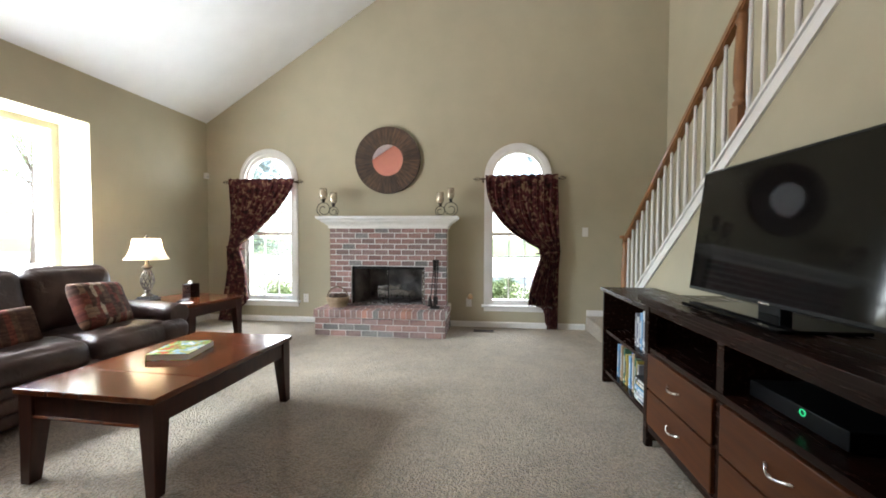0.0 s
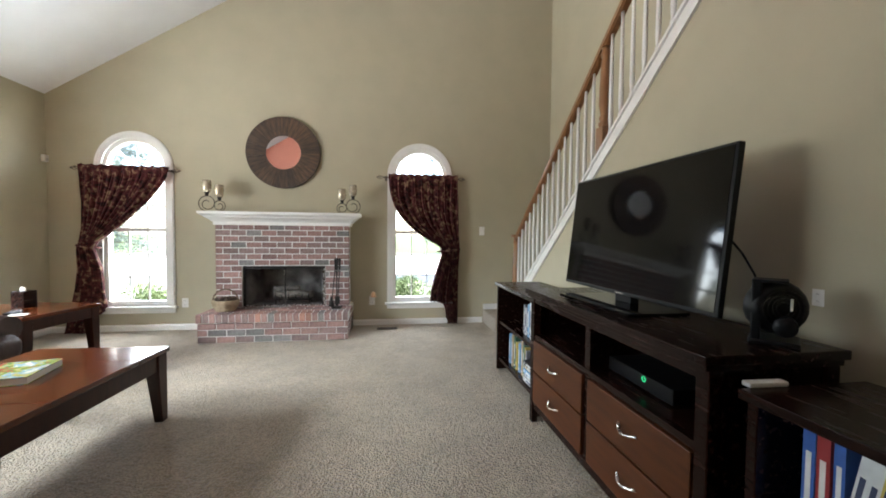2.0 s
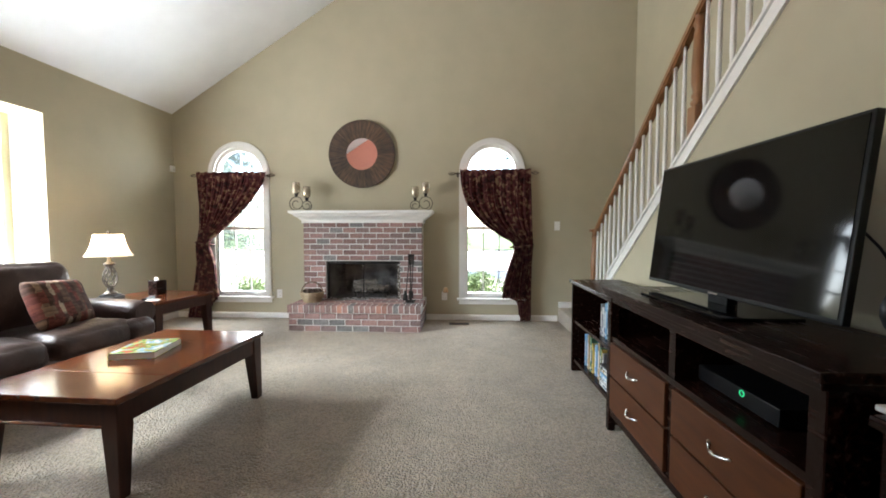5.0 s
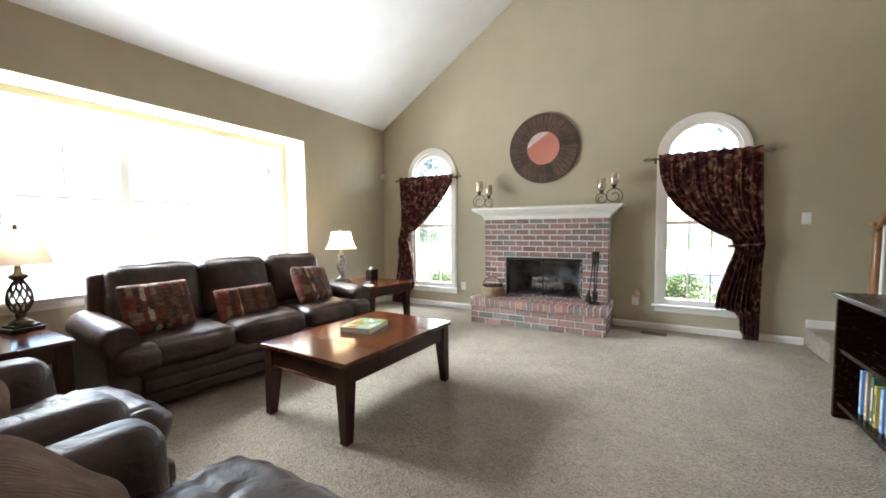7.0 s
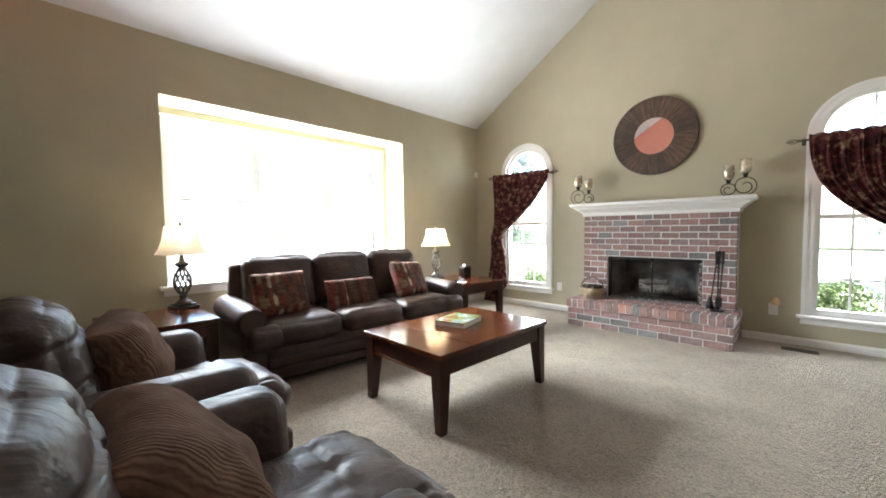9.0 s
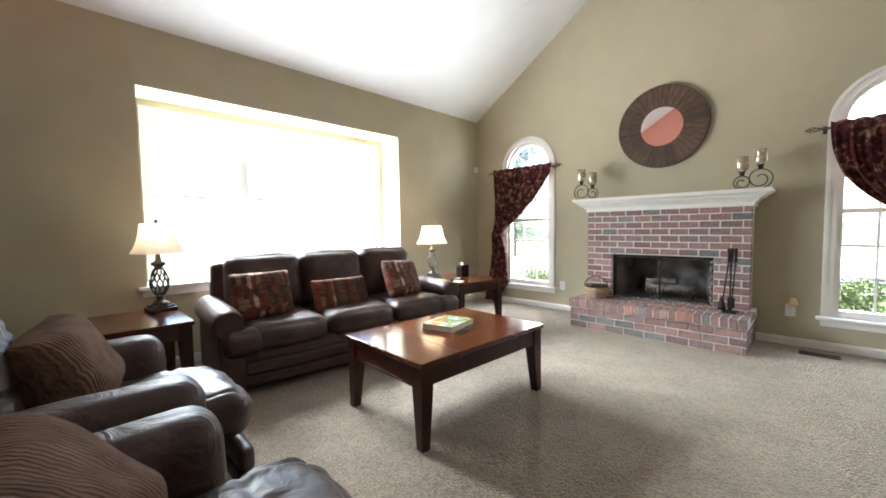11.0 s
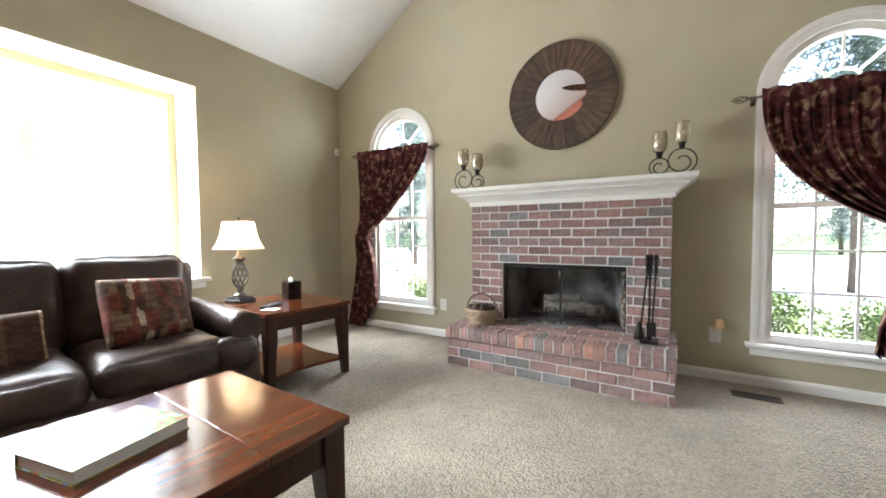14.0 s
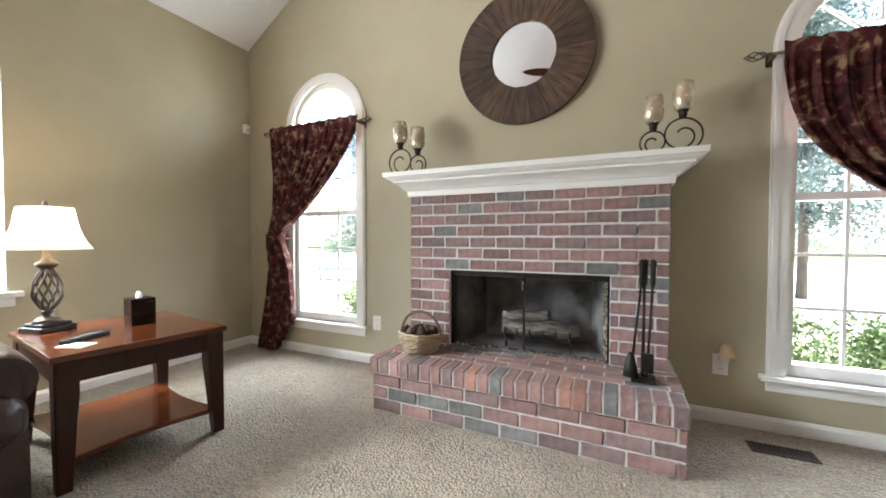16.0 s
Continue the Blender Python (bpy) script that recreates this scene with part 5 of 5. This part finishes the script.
part("back_panel", boxes((CB - 0.02, CYA + 0.04, 0.12, CB - 0.008, CYB - 0.04, CH - 0.05)), ESPRESSO, con)
CYM = (CYA + CYB) / 2
part("shelf", boxes((CX + 0.006, CYA + 0.05, 0.548, CB - 0.02, CYB - 0.05, 0.575)), ESPRESSO, con)
part("bottom_rail", boxes((CX + 0.006, CYA + 0.05, 0.10, CB - 0.02, CYB - 0.05, 0.14)), ESPRESSO, con)
part("divider", boxes((CX + 0.01, CYM - 0.022, 0.14, CB - 0.02, CYM + 0.022, CH - 0.05)), ESPRESSO, con)
part("frieze", boxes((CX + 0.004, CYA + 0.05, CH - 0.085, CX + 0.03, CYB - 0.05, CH - 0.05)), ESPRESSO, con)
for y0, y1 in ((CYA + 0.055, CYM - 0.026), (CYM + 0.026, CYB - 0.055)):
    for z0, z1 in ((0.148, 0.338), (0.348, 0.54)):
        d = part("drawer", boxes((CX - 0.004, y0, z0, CX + 0.3, y1, z1), bevel=0.004), DRAWER, con, "red-brown wooden drawer")
        bm = bmesh.new()
        ym, zm = (y0 + y1) / 2, (z0 + z1) / 2 + 0.01
        tube(bm, [(CX - 0.004 - 0.026 * math.sin(math.pi * i / 14), ym - 0.058 + 0.116 * i / 14, zm - 0.012 * math.sin(math.pi * i / 14)) for i in range(15)], 0.0055, 8)
        part("handle", bm, CHROME, d, "bowed brushed nickel handle")


def bookcase(y0, y1, label):
    t = thing("bookcase", pose(0, 0, 0), label, "bookcase", "bookcases beside the console")
    x0, x1, h = 2.225, 2.635, 0.78
    part("top", boxes((x0 - 0.02, y0, h - 0.028, x1, y1, h), bevel=0.004), ESPRESSO, t)
    for y in (y0 + 0.012, y1 - 0.042):
        part("side", boxes((x0, y, 0.0, x1 - 0.005, y + 0.03, h - 0.028), bevel=0.003), ESPRESSO, t)
    part("back_panel", boxes((x1 - 0.018, y0 + 0.042, 0.09, x1 - 0.006, y1 - 0.042, h - 0.028)), ESPRESSO, t)
    for z in (0.09, 0.42):
        part("shelf", boxes((x0 + 0.012, y0 + 0.042, z, x1 - 0.018, y1 - 0.042, z + 0.024)), ESPRESSO, t)
    return t


bookcase(-2.735, -1.775, "espresso wood low bookcase holding books beside the console")
bookcase(-5.12, -4.16, "espresso wood low bookcase holding books beside the console")

BOOKC = [plain("cloth_" + n, c, 0.5) for n, c in (("navy", (0.02, 0.04, 0.16)), ("red", (0.35, 0.03, 0.03)), ("white", (0.7, 0.7, 0.68)), ("blue", (0.04, 0.12, 0.4)), ("tan", (0.45, 0.33, 0.18)), ("green", (0.06, 0.16, 0.09)), ("yellow", (0.6, 0.45, 0.1)), ("grey", (0.25, 0.25, 0.26)), ("black", (0.02, 0.02, 0.022)), ("sky", (0.2, 0.4, 0.6)))]
BOOKN = ["navy blue", "red", "white", "blue", "tan", "green", "yellow", "grey", "black", "light blue"]
INK = plain("pale_ink", (0.75, 0.74, 0.7), 0.6)
DARKINK = plain("dark_ink", (0.04, 0.05, 0.1), 0.6)


def book(m, thick, height, depth, k, lying=False):
    """Spine at -x, stands on z = 0, thickness along y."""
    t = thing("book", m, BOOKN[k] + " hardback book " + ("lying on" if lying else "standing on") + " the bookcase shelf", "book", "books on the shelves")
    bm = boxes((-0.0, -thick / 2, 0, 0.003, thick / 2, height), (0.003, -thick / 2, 0, depth, -thick / 2 + 0.0025, height), (0.003, thick / 2 - 0.0025, 0, depth, thick / 2, height))
    part("cover", bm, BOOKC[k], t)
    part("page_block", boxes((0.004, -thick / 2 + 0.003, 0.003, depth - 0.005, thick / 2 - 0.003, height - 0.003)), PAPER, t)
    ink = INK if k not in (2, 6) else DARKINK
    part("spine_title", boxes((-0.0012, -thick * 0.22, height * 0.3, -0.0004, thick * 0.22, height * 0.78)), ink, t, "title bar on the spine")
    part("spine_title", boxes((-0.0012, -thick * 0.3, height * 0.08, -0.0004, thick * 0.3, height * 0.14)), ink, t, "publisher mark on the spine")


br = random.Random(3)


def shelf_of_books(y_start, y_end, z, ks, hmin, hmax, tilt=0.0):
    y = y_start
    i = 0
    while y > y_end:
        th = br.uniform(0.016, 0.031)
        book(pose((2.27 if y_start > -4 else 2.30) + br.uniform(0.0, 0.03), y - th / 2, z + 0.001, tilt, 0, 0), th, br.uniform(hmin, hmax), 0.17, ks[i % len(ks)])
        y -= th + 0.0015
        i += 1


shelf_of_books(-2.30, -2.66, 0.444, [7, 2, 0, 8, 9, 2, 0], 0.2, 0.27)
shelf_of_books(-1.98, -2.38, 0.114, [9, 3, 1, 4, 8, 5, 6, 7], 0.22, 0.27)
for i in range(5):
    book(pose(2.25 + 0.01 * (i % 2), -2.5 + 0.0, 0.114 + 0.026 + i * 0.03, 90, 0, 0) @ pose(0, 0, -0.1), 0.028, 0.2, 0.16, [2, 7, 9, 4, 8][i], True)
shelf_of_books(-4.25, -4.32, 0.444, [3, 1], 0.25, 0.27)
shelf_of_books(-4.325, -4.53, 0.444, [2, 2, 6, 3, 0], 0.24, 0.27, 9)
shelf_of_books(-4.62, -4.86, 0.444, [2, 3, 0, 2, 1], 0.22, 0.26, 30)

solid("white_box", boxes((-0.06, -0.014, 0, 0.06, 0.014, 0.014), bevel=0.003), WHITEPLASTIC, "slim white plastic box on the low bookcase", "box", "", "", pose(2.30, -4.155, 0.78, 0, 0, -2))

tv = thing("television", pose(2.42, -3.325, CH, 0, 0, 1.1), "large black flat-screen television switched off on its stand", "television")
TILT_M = pose(0.0, 0, 0.045, 0, 6.4, 0)
bm = boxes((-0.022, -0.555, 0.0, 0.006, 0.555, 0.64), bevel=0.005)
box(bm, 0.006, -0.4, 0.06, 0.045, 0.4, 0.45, bevel=0.01)
body = part("housing", bm, BLACKPLASTIC, tv, m=TILT_M)
part("screen", boxes((-0.0245, -0.542, 0.018, -0.0221, 0.542, 0.627)), SCREEN, tv, "dark glossy screen", m=TILT_M)
part("logo", boxes((-0.0250, -0.03, 0.005, -0.0222, 0.03, 0.012)), CHROME, tv, "small silver maker's mark", m=TILT_M)
part("neck", boxes((-0.005, -0.06, 0.008, 0.045, 0.06, 0.14), bevel=0.006), BLACKPLASTIC, tv)
part("foot", boxes((-0.19, -0.30, 0.0, 0.11, 0.30, 0.012), bevel=0.004), SCREEN, tv, "glossy black stand foot")

fan = thing("desk_fan", pose(2.485, -4.01, CH, 0, 0, 39) @ Matrix.Scale(1.27, 4), "compact black desk fan with drum head and upright bracket", "fan")
part("base", boxes((-0.055, -0.055, 0.0, 0.05, 0.045, 0.012), bevel=0.004), BLACKPLASTIC, fan)
bm = bmesh.new()
lathe(bm, [(0.002, -0.034), (0.046, -0.034), (0.058, -0.026), (0.067, -0.012), (0.068, 0.014), (0.060, 0.028), (0.048, 0.032), (0.002, 0.032)], 18)
part("housing", bm, BLACKPLASTIC, fan, m=pose(0, -0.004, 0.09, 0, 0, 34) @ pose(0, 0, 0, 0, -90, 0))
for i in range(4):
    bm = bmesh.new()
    r = 0.016 + i * 0.010
    tube(bm, [(r * math.cos(2 * math.pi * k / 24), r * math.sin(2 * math.pi * k / 24), 0.0335) for k in range(25)], 0.0015, 5)
    part("grille_ring", bm, BLACKPLASTIC, fan, m=pose(0, -0.004, 0.09, 0, 0, 34) @ pose(0, 0, 0, 0, -90, 0))
part("bracket", boxes((-0.052, 0.020, 0.010, -0.030, 0.040, 0.160), bevel=0.003), BLACKPLASTIC, fan)
part("top_plate", boxes((-0.052, -0.030, 0.154, 0.02, 0.040, 0.161), bevel=0.002), BLACKPLASTIC, fan)
bm = bmesh.new()
lathe(bm, [(0.002, 0.02), (0.02, 0.02), (0.024, 0.016), (0.024, -0.02), (0.002, -0.02)], 20)
part("knob", bm, BLACKPLASTIC, fan, m=pose(-0.040, -0.026, 0.048, 0, -90, 0))
part("badge", boxes((-0.0365, -0.018, 0.085, -0.034, -0.013, 0.115)), WHITEPLASTIC, fan, "small upright pale lettering", m=pose(0, -0.004, 0.0, 0, 0, 34))

dvr = thing("cable_box", pose(2.40, -3.62, 0.575), "black cable box with a green status ring", "set-top box")
part("case", boxes((-0.13, -0.23, 0.006, 0.13, 0.23, 0.066), bevel=0.004), BLACKPLASTIC, dvr)
bm = bmesh.new()
tube(bm, [(-0.132, -0.076 + 0.010 * math.cos(2 * math.pi * i / 20), 0.05 + 0.010 * math.sin(2 * math.pi * i / 20)) for i in range(21)], 0.0025, 6)
part("status_ring", bm, glow("green_light", (0.05, 0.9, 0.35), 0.05), dvr, "glowing green ring")
part("display", boxes((-0.1318, 0.175, 0.05, -0.1302, 0.21, 0.057)), glow("blue_white_light", (0.55, 0.7, 1.0), 0.12), dvr, "small lit display")
part("foot", boxes((-0.1, -0.16, 0.0, 0.1, 0.16, 0.006)), BLACKPLASTIC, dvr)

# ---- small things ----
bk = thing("picture_book", pose(-0.60, -2.90, TH, 0, 0, 12), "large picture book with a green and yellow cover", "book")
part("page_block", boxes((-0.115, -0.14, 0.003, 0.117, 0.14, 0.035)), PAPER, bk)
COVER = patterned("printed_cover", [(0.36, (0.42, 0.06, 0.05)), (0.45, (0.10, 0.24, 0.07)), (0.53, (0.42, 0.36, 0.10)), (0.60, (0.16, 0.32, 0.42)), (0.68, (0.62, 0.60, 0.52))], 16, rough=0.25, bump=0.0)
for nm, bx in (("front_cover", (-0.12, -0.145, 0.035, 0.12, 0.145, 0.038)), ("back_cover", (-0.12, -0.145, 0.0, 0.12, 0.145, 0.003)), ("spine", (-0.12, -0.145, 0.003, -0.117, 0.145, 0.035))):
    part(nm, boxes(bx), COVER, bk, "glossy printed cover")

bx = thing("tissue_box", pose(-1.83, -1.365, 0.555, 0, 0, -8), "dark wooden tissue box holder on the end table", "tissue box")
part("holder", boxes((-0.055, -0.055, 0, 0.055, 0.055, 0.138), bevel=0.004), ESPRESSO, bx)
bm = bmesh.new()
pad(bm, 0, 0, 0.152, 0.045, 0.02, 0.04, 0.01, wrinkle=0.012, n=6, seed=1)
part("tissue", bm, plain("white_tissue", (0.8, 0.8, 0.8), 0.9, v=0.03), bx, "white tissue")
rc = thing("remote_control", pose(-1.67, -1.66, 0.555, 0, 0, -68), "black remote control on the end table", "remote")
part("body", boxes((-0.10, -0.022, 0, 0.10, 0.022, 0.018), bevel=0.005), BLACKPLASTIC, rc)
for i in range(6):
    part("button", boxes((-0.07 + i * 0.022, -0.012, 0.0175, -0.06 + i * 0.022, 0.012, 0.0195)), plain("grey_rubber", (0.2, 0.2, 0.21), 0.6), rc)
solid("paper_card", boxes((-0.055, -0.04, 0, 0.055, 0.04, 0.0025)), PAPER, "white paper card lying on the end table", "card", "", "", pose(-1.57, -1.73, 0.555, 0, 0, 25))


def outlet(m, label, kind):
    t = thing(kind.replace(" ", "_"), m, label, kind, "wall plates")
    part("plate", boxes((-0.036, -0.006, -0.058, 0.036, 0.0, 0.058), bevel=0.002), WHITEPLASTIC, t)
    if kind == "outlet":
        for z in (-0.025, 0.025):
            s = part("socket", boxes((-0.016, -0.0085, z - 0.014, 0.016, -0.0055, z + 0.014), bevel=0.002), WHITEPLASTIC, t)
            # black slips on the socket face, in place of shaded openings
            for x in (-0.006, 0.006):
                part("slot", boxes((x - 0.001, -0.0092, z - 0.005, x + 0.001, -0.0084, z + 0.005)), BLACKPLASTIC, s)
    else:
        part("toggle", boxes((-0.006, -0.016, -0.008, 0.006, -0.005, 0.014), bevel=0.002), WHITEPLASTIC, t)
    return t


outlet(pose(-1.232, 0, 0.335), "white wall outlet plate near the baseboard", "outlet")
outlet(pose(1.045, 0, 0.325), "white wall outlet with a plugged-in night light", "outlet")
outlet(pose(2.53, 0, 1.262), "white light switch plate on the beige wall", "light switch")
outlet(pose(SX, -3.93, 0.985, 0, 0, -90) @ Matrix.Scale(0.52, 4), "white wall outlet plate behind the console", "outlet")
nl = thing("night_light", pose(1.06, -0.009, 0.37), "small plug-in night light with a tan shade", "night light")
bm = bmesh.new()
lathe(bm, [(0.018, 0.075), (0.026, 0.06), (0.034, 0.03), (0.038, 0.01)], 18, (0.005, -0.04, 0))
part("shade", bm, plain("tan_plastic", (0.55, 0.36, 0.2), 0.4), nl, "tan bell shade")
part("body", boxes((-0.02, -0.035, -0.02, 0.02, 0.0, 0.03), bevel=0.004), WHITEPLASTIC, nl)
sn = thing("motion_sensor", pose(WX + 0.0, -0.045, 2.05, 0, 0, 0), "small white corner alarm sensor", "alarm sensor")
part("housing", boxes((0.0, -0.03, -0.04, 0.04, 0.03, 0.04), bevel=0.008), WHITEPLASTIC, sn)
part("lens", boxes((0.0395, -0.02, -0.03, 0.043, 0.02, 0.0), bevel=0.002), plain("milky_lens", (0.6, 0.6, 0.58), 0.3), sn)

reg = thing("floor_register", pose(1.245, -0.235, 0.0) @ Matrix.Diagonal((0.8, 0.85, 1, 1)), "bronze slotted floor register set in the carpet", "floor vent")
part("frame", boxes((-0.16, -0.06, 0.0, 0.16, -0.048, 0.006), (-0.16, 0.048, 0.0, 0.16, 0.06, 0.006), (-0.16, -0.048, 0.0, -0.148, 0.048, 0.006), (0.148, -0.048, 0.0, 0.16, 0.048, 0.006)), VENT, reg)
for i in range(14):
    x = -0.137 + i * 0.021
    part("slat", boxes((x - 0.003, -0.048, 0.001, x + 0.003, 0.048, 0.005)), VENT, reg)
# thin black sheet on the carpet, drawn for the shade inside the opening
part("well", boxes((-0.148, -0.048, 0.0002, 0.148, 0.048, 0.001)), BLACKPLASTIC, reg)

bm = bmesh.new()
pts = [Vector(q) for q in ((2.45, -3.845, 1.205), (2.475, -3.86, 1.19), (2.505, -3.88, 1.14), (2.535, -3.90, 1.07), (2.56, -3.915, 0.98), (2.60, -3.92, 0.945), (2.66, -3.93, 0.93), (2.668, -3.93, 0.5), (2.67, -3.93, 0.02))]
tube(bm, pts, 0.004, 6)
solid("power_cable", bm, BLACKPLASTIC, "black power cable hanging behind the television", "cable", "", "")

# ceiling fan, seen in the round mirror
cf = thing("ceiling_fan", pose(-0.03, -2.75, 3.18), "dark wooden ceiling fan hanging from the vault", "ceiling fan")
bm = bmesh.new()
lathe(bm, [(0.05, -0.08), (0.10, -0.05), (0.11, 0.02), (0.07, 0.06), (0.015, 0.08), (0.015, ceil_z(-0.03) - 3.18 - 0.09), (0.06, ceil_z(-0.03) - 3.18 - 0.05), (0.07, ceil_z(-0.03) - 3.18 + 0.03)], 20)
part("motor", bm, BRONZE, cf)
for k in range(5):
    bm = bmesh.new()
    prism(bm, [(0.12, -0.02), (0.2, -0.045), (0.38, -0.072), (0.52, -0.064), (0.62, -0.034), (0.67, 0.0), (0.62, 0.034), (0.52, 0.064), (0.38, 0.072), (0.2, 0.045), (0.12, 0.02)], -0.004, 0.004, "z")
    part("blade", bm, CHERRYDARK, cf, m=pose(0, 0, 0, 0, 0, 153.4 + 72 * k) @ pose(0, 0, 0, -15, 0, 0))

# ---- outdoors ----
GRASS = mat("lawn", (0.05, 0.09, 0.025), (0.10, 0.15, 0.04), 4, 0.9, 0.5, 40, big=0.3)
PAVE = mat("pale_concrete", (0.42, 0.41, 0.38), (0.52, 0.5, 0.47), 3, 0.85, 0.2, 60, big=0.1)
LEAF = mat("bright_leaves", (0.10, 0.16, 0.06), (0.19, 0.26, 0.11), 9, 0.5, 0.0, per_piece=0.2)
NEEDLE = mat("blue_green_needles", (0.085, 0.12, 0.105), (0.17, 0.22, 0.19), 6, 0.6)
BARK = mat("grey_bark", (0.07, 0.055, 0.04), (0.14, 0.11, 0.085), 12, 0.9, 0.6, 30, stretch=(1, 1, 0.3))
solid("ground", boxes((-400, -400, -0.6, 400, 400, -0.35)), GRASS, "green lawn around the house", "ground")
solid("road", boxes((-400, 3.0, -0.35, 400, 26.0, -0.32)), PAVE, "pale sunlit concrete driveway", "road")
solid("road_side", boxes((-70.0, -60, -0.35, -4.2, 3.0, -0.322)), PAVE, "pale sunlit concrete driveway", "road")


def leaf_cloud(bm, c, r, count, size, rg, squash=0.8):
    for _ in range(count):
        d = Vector((rg.gauss(0, 1), rg.gauss(0, 1), rg.gauss(0, 1))).normalized() * r * rg.uniform(0.55, 1.05)
        p = Vector(c) + Vector((d.x, d.y, d.z * squash))
        a = Vector((rg.uniform(-1, 1), rg.uniform(-1, 1), rg.uniform(-1, 1))).normalized()
        b = a.cross(Vector((rg.uniform(-1, 1), rg.uniform(-1, 1), rg.uniform(-1, 1)))).normalized()
        s = size * rg.uniform(0.6, 1.3)
        bm.faces.new([bm.verts.new(p + a * s), bm.verts.new(p + b * s * 0.45), bm.verts.new(p - a * s), bm.verts.new(p - b * s * 0.45)])


def bush(x, y, r, seed):
    rg = random.Random(seed)
    t = thing("bush", pose(x, y, -0.35), "leafy light green shrub below the window", "bush", "shrubs along the house")
    bm = bmesh.new()
    for _ in range(9):
        leaf_cloud(bm, (rg.uniform(-r, r) * 0.7, rg.uniform(-r, r) * 0.6, 0.3 + rg.uniform(0, 0.42)), r * 0.5, 520, 0.022, rg)
    part("foliage", bm, LEAF, t)
    bm = bmesh.new()
    for k in range(6):
        tube(bm, [(0, 0, 0), (0.25 * r * math.cos(k), 0.25 * r * math.sin(k), 0.25), (0.5 * r * math.cos(k), 0.5 * r * math.sin(k), 0.5)], 0.012, 5, 0.004)
    part("stems", bm, BARK, t)


for i, (x, y) in enumerate(((1.1, 1.25), (1.75, 1.15), (2.4, 1.3), (3.1, 1.4), (-1.1, 1.3), (-1.7, 1.2), (-2.3, 1.35))):
    bush(x, y, 0.42, 20 + i)


def conifer(x, y, h, r, seed, label, low=0.10):
    rg = random.Random(seed)
    t = thing("conifer", pose(x, y, -0.35), label, "tree", "trees outside")
    bm = bmesh.new()
    tube(bm, [(0, 0, 0), (0.03, 0, h * 0.5), (0, 0, h)], 0.03 + h * 0.008, 8, 0.01)
    part("trunk", bm, BARK, t)
    limbs = bmesh.new()
    bm = bmesh.new()
    n = int(h * 11)
    for i in range(n):
        f = (i + 0.5) / n
        z = h * (low + (1 - low) * f)
        rr = r * (1 - f) ** 0.8 * rg.uniform(0.75, 1.1) + 0.1
        a = rg.uniform(0, 2 * math.pi)
        d = Vector((math.cos(a), math.sin(a), 0))
        pts = [Vector((0, 0, z)) + d * rr * s + Vector((0, 0, -0.28 * rr * s * s)) for s in (0, 0.35, 0.7, 1.0)]
        tube(limbs, pts, 0.02, 4, 0.005)
        for s in range(18):
            q = s / 18
            p = Vector((0, 0, z)) + d * rr * q + Vector((0, 0, -0.28 * rr * q * q))
            leaf_cloud(bm, p + Vector((0, 0, -0.1)), 0.2 + 0.12 * rg.random(), 22, 0.05, rg, 1.3)
    part("limb", limbs, BARK, t)
    part("crown", bm, NEEDLE, t)


conifer(4.3, 8.6, 9.5, 2.6, 1, "drooping blue-green conifer beyond the driveway edge", 0.19)
conifer(-0.6, 27.5, 11.0, 2.4, 2, "tall conifer on the far side of the driveway")
conifer(-6.0, 28.0, 12.0, 2.6, 3, "tall conifer on the far side of the driveway")
conifer(9.5, 28.0, 11.0, 2.6, 4, "tall conifer on the far side of the driveway")


def leafy_tree(x, y, h, r, seed):
    rg = random.Random(seed)
    t = thing("tree", pose(x, y, -0.35), "leafy broad tree on the lawn beside the house", "tree", "trees outside")
    bm = bmesh.new()
    tube(bm, [(0, 0, 0), (0.1, 0.05, h * 0.4), (0.05, 0, h * 0.8)], 0.16, 8, 0.05)
    part("trunk", bm, BARK, t)
    limbs, crown = bmesh.new(), bmesh.new()
    for i in range(26):
        a, f = rg.uniform(0, 2 * math.pi), rg.uniform(0.35, 1.0)
        rr = r * rg.uniform(0.35, 1.0) * math.sqrt(max(0.1, 1 - ((f - 0.62) / 0.45) ** 2))
        c = (rr * math.cos(a), rr * math.sin(a), h * f)
        tube(limbs, [(0.05, 0, h * min(f, 0.75) * 0.8), (c[0] * 0.5, c[1] * 0.5, h * f * 0.93), c], 0.04, 5, 0.01)
        leaf_cloud(crown, c, r * 0.33, 420, 0.07, rg)
    part("limb", limbs, BARK, t)
    part("crown", crown, LEAF, t)


leafy_tree(-24.0, 13.5, 8.5, 3.4, 42)
conifer(-9.2, 10.8, 8.5, 2.4, 9, "tall conifer near the corner of the driveway")
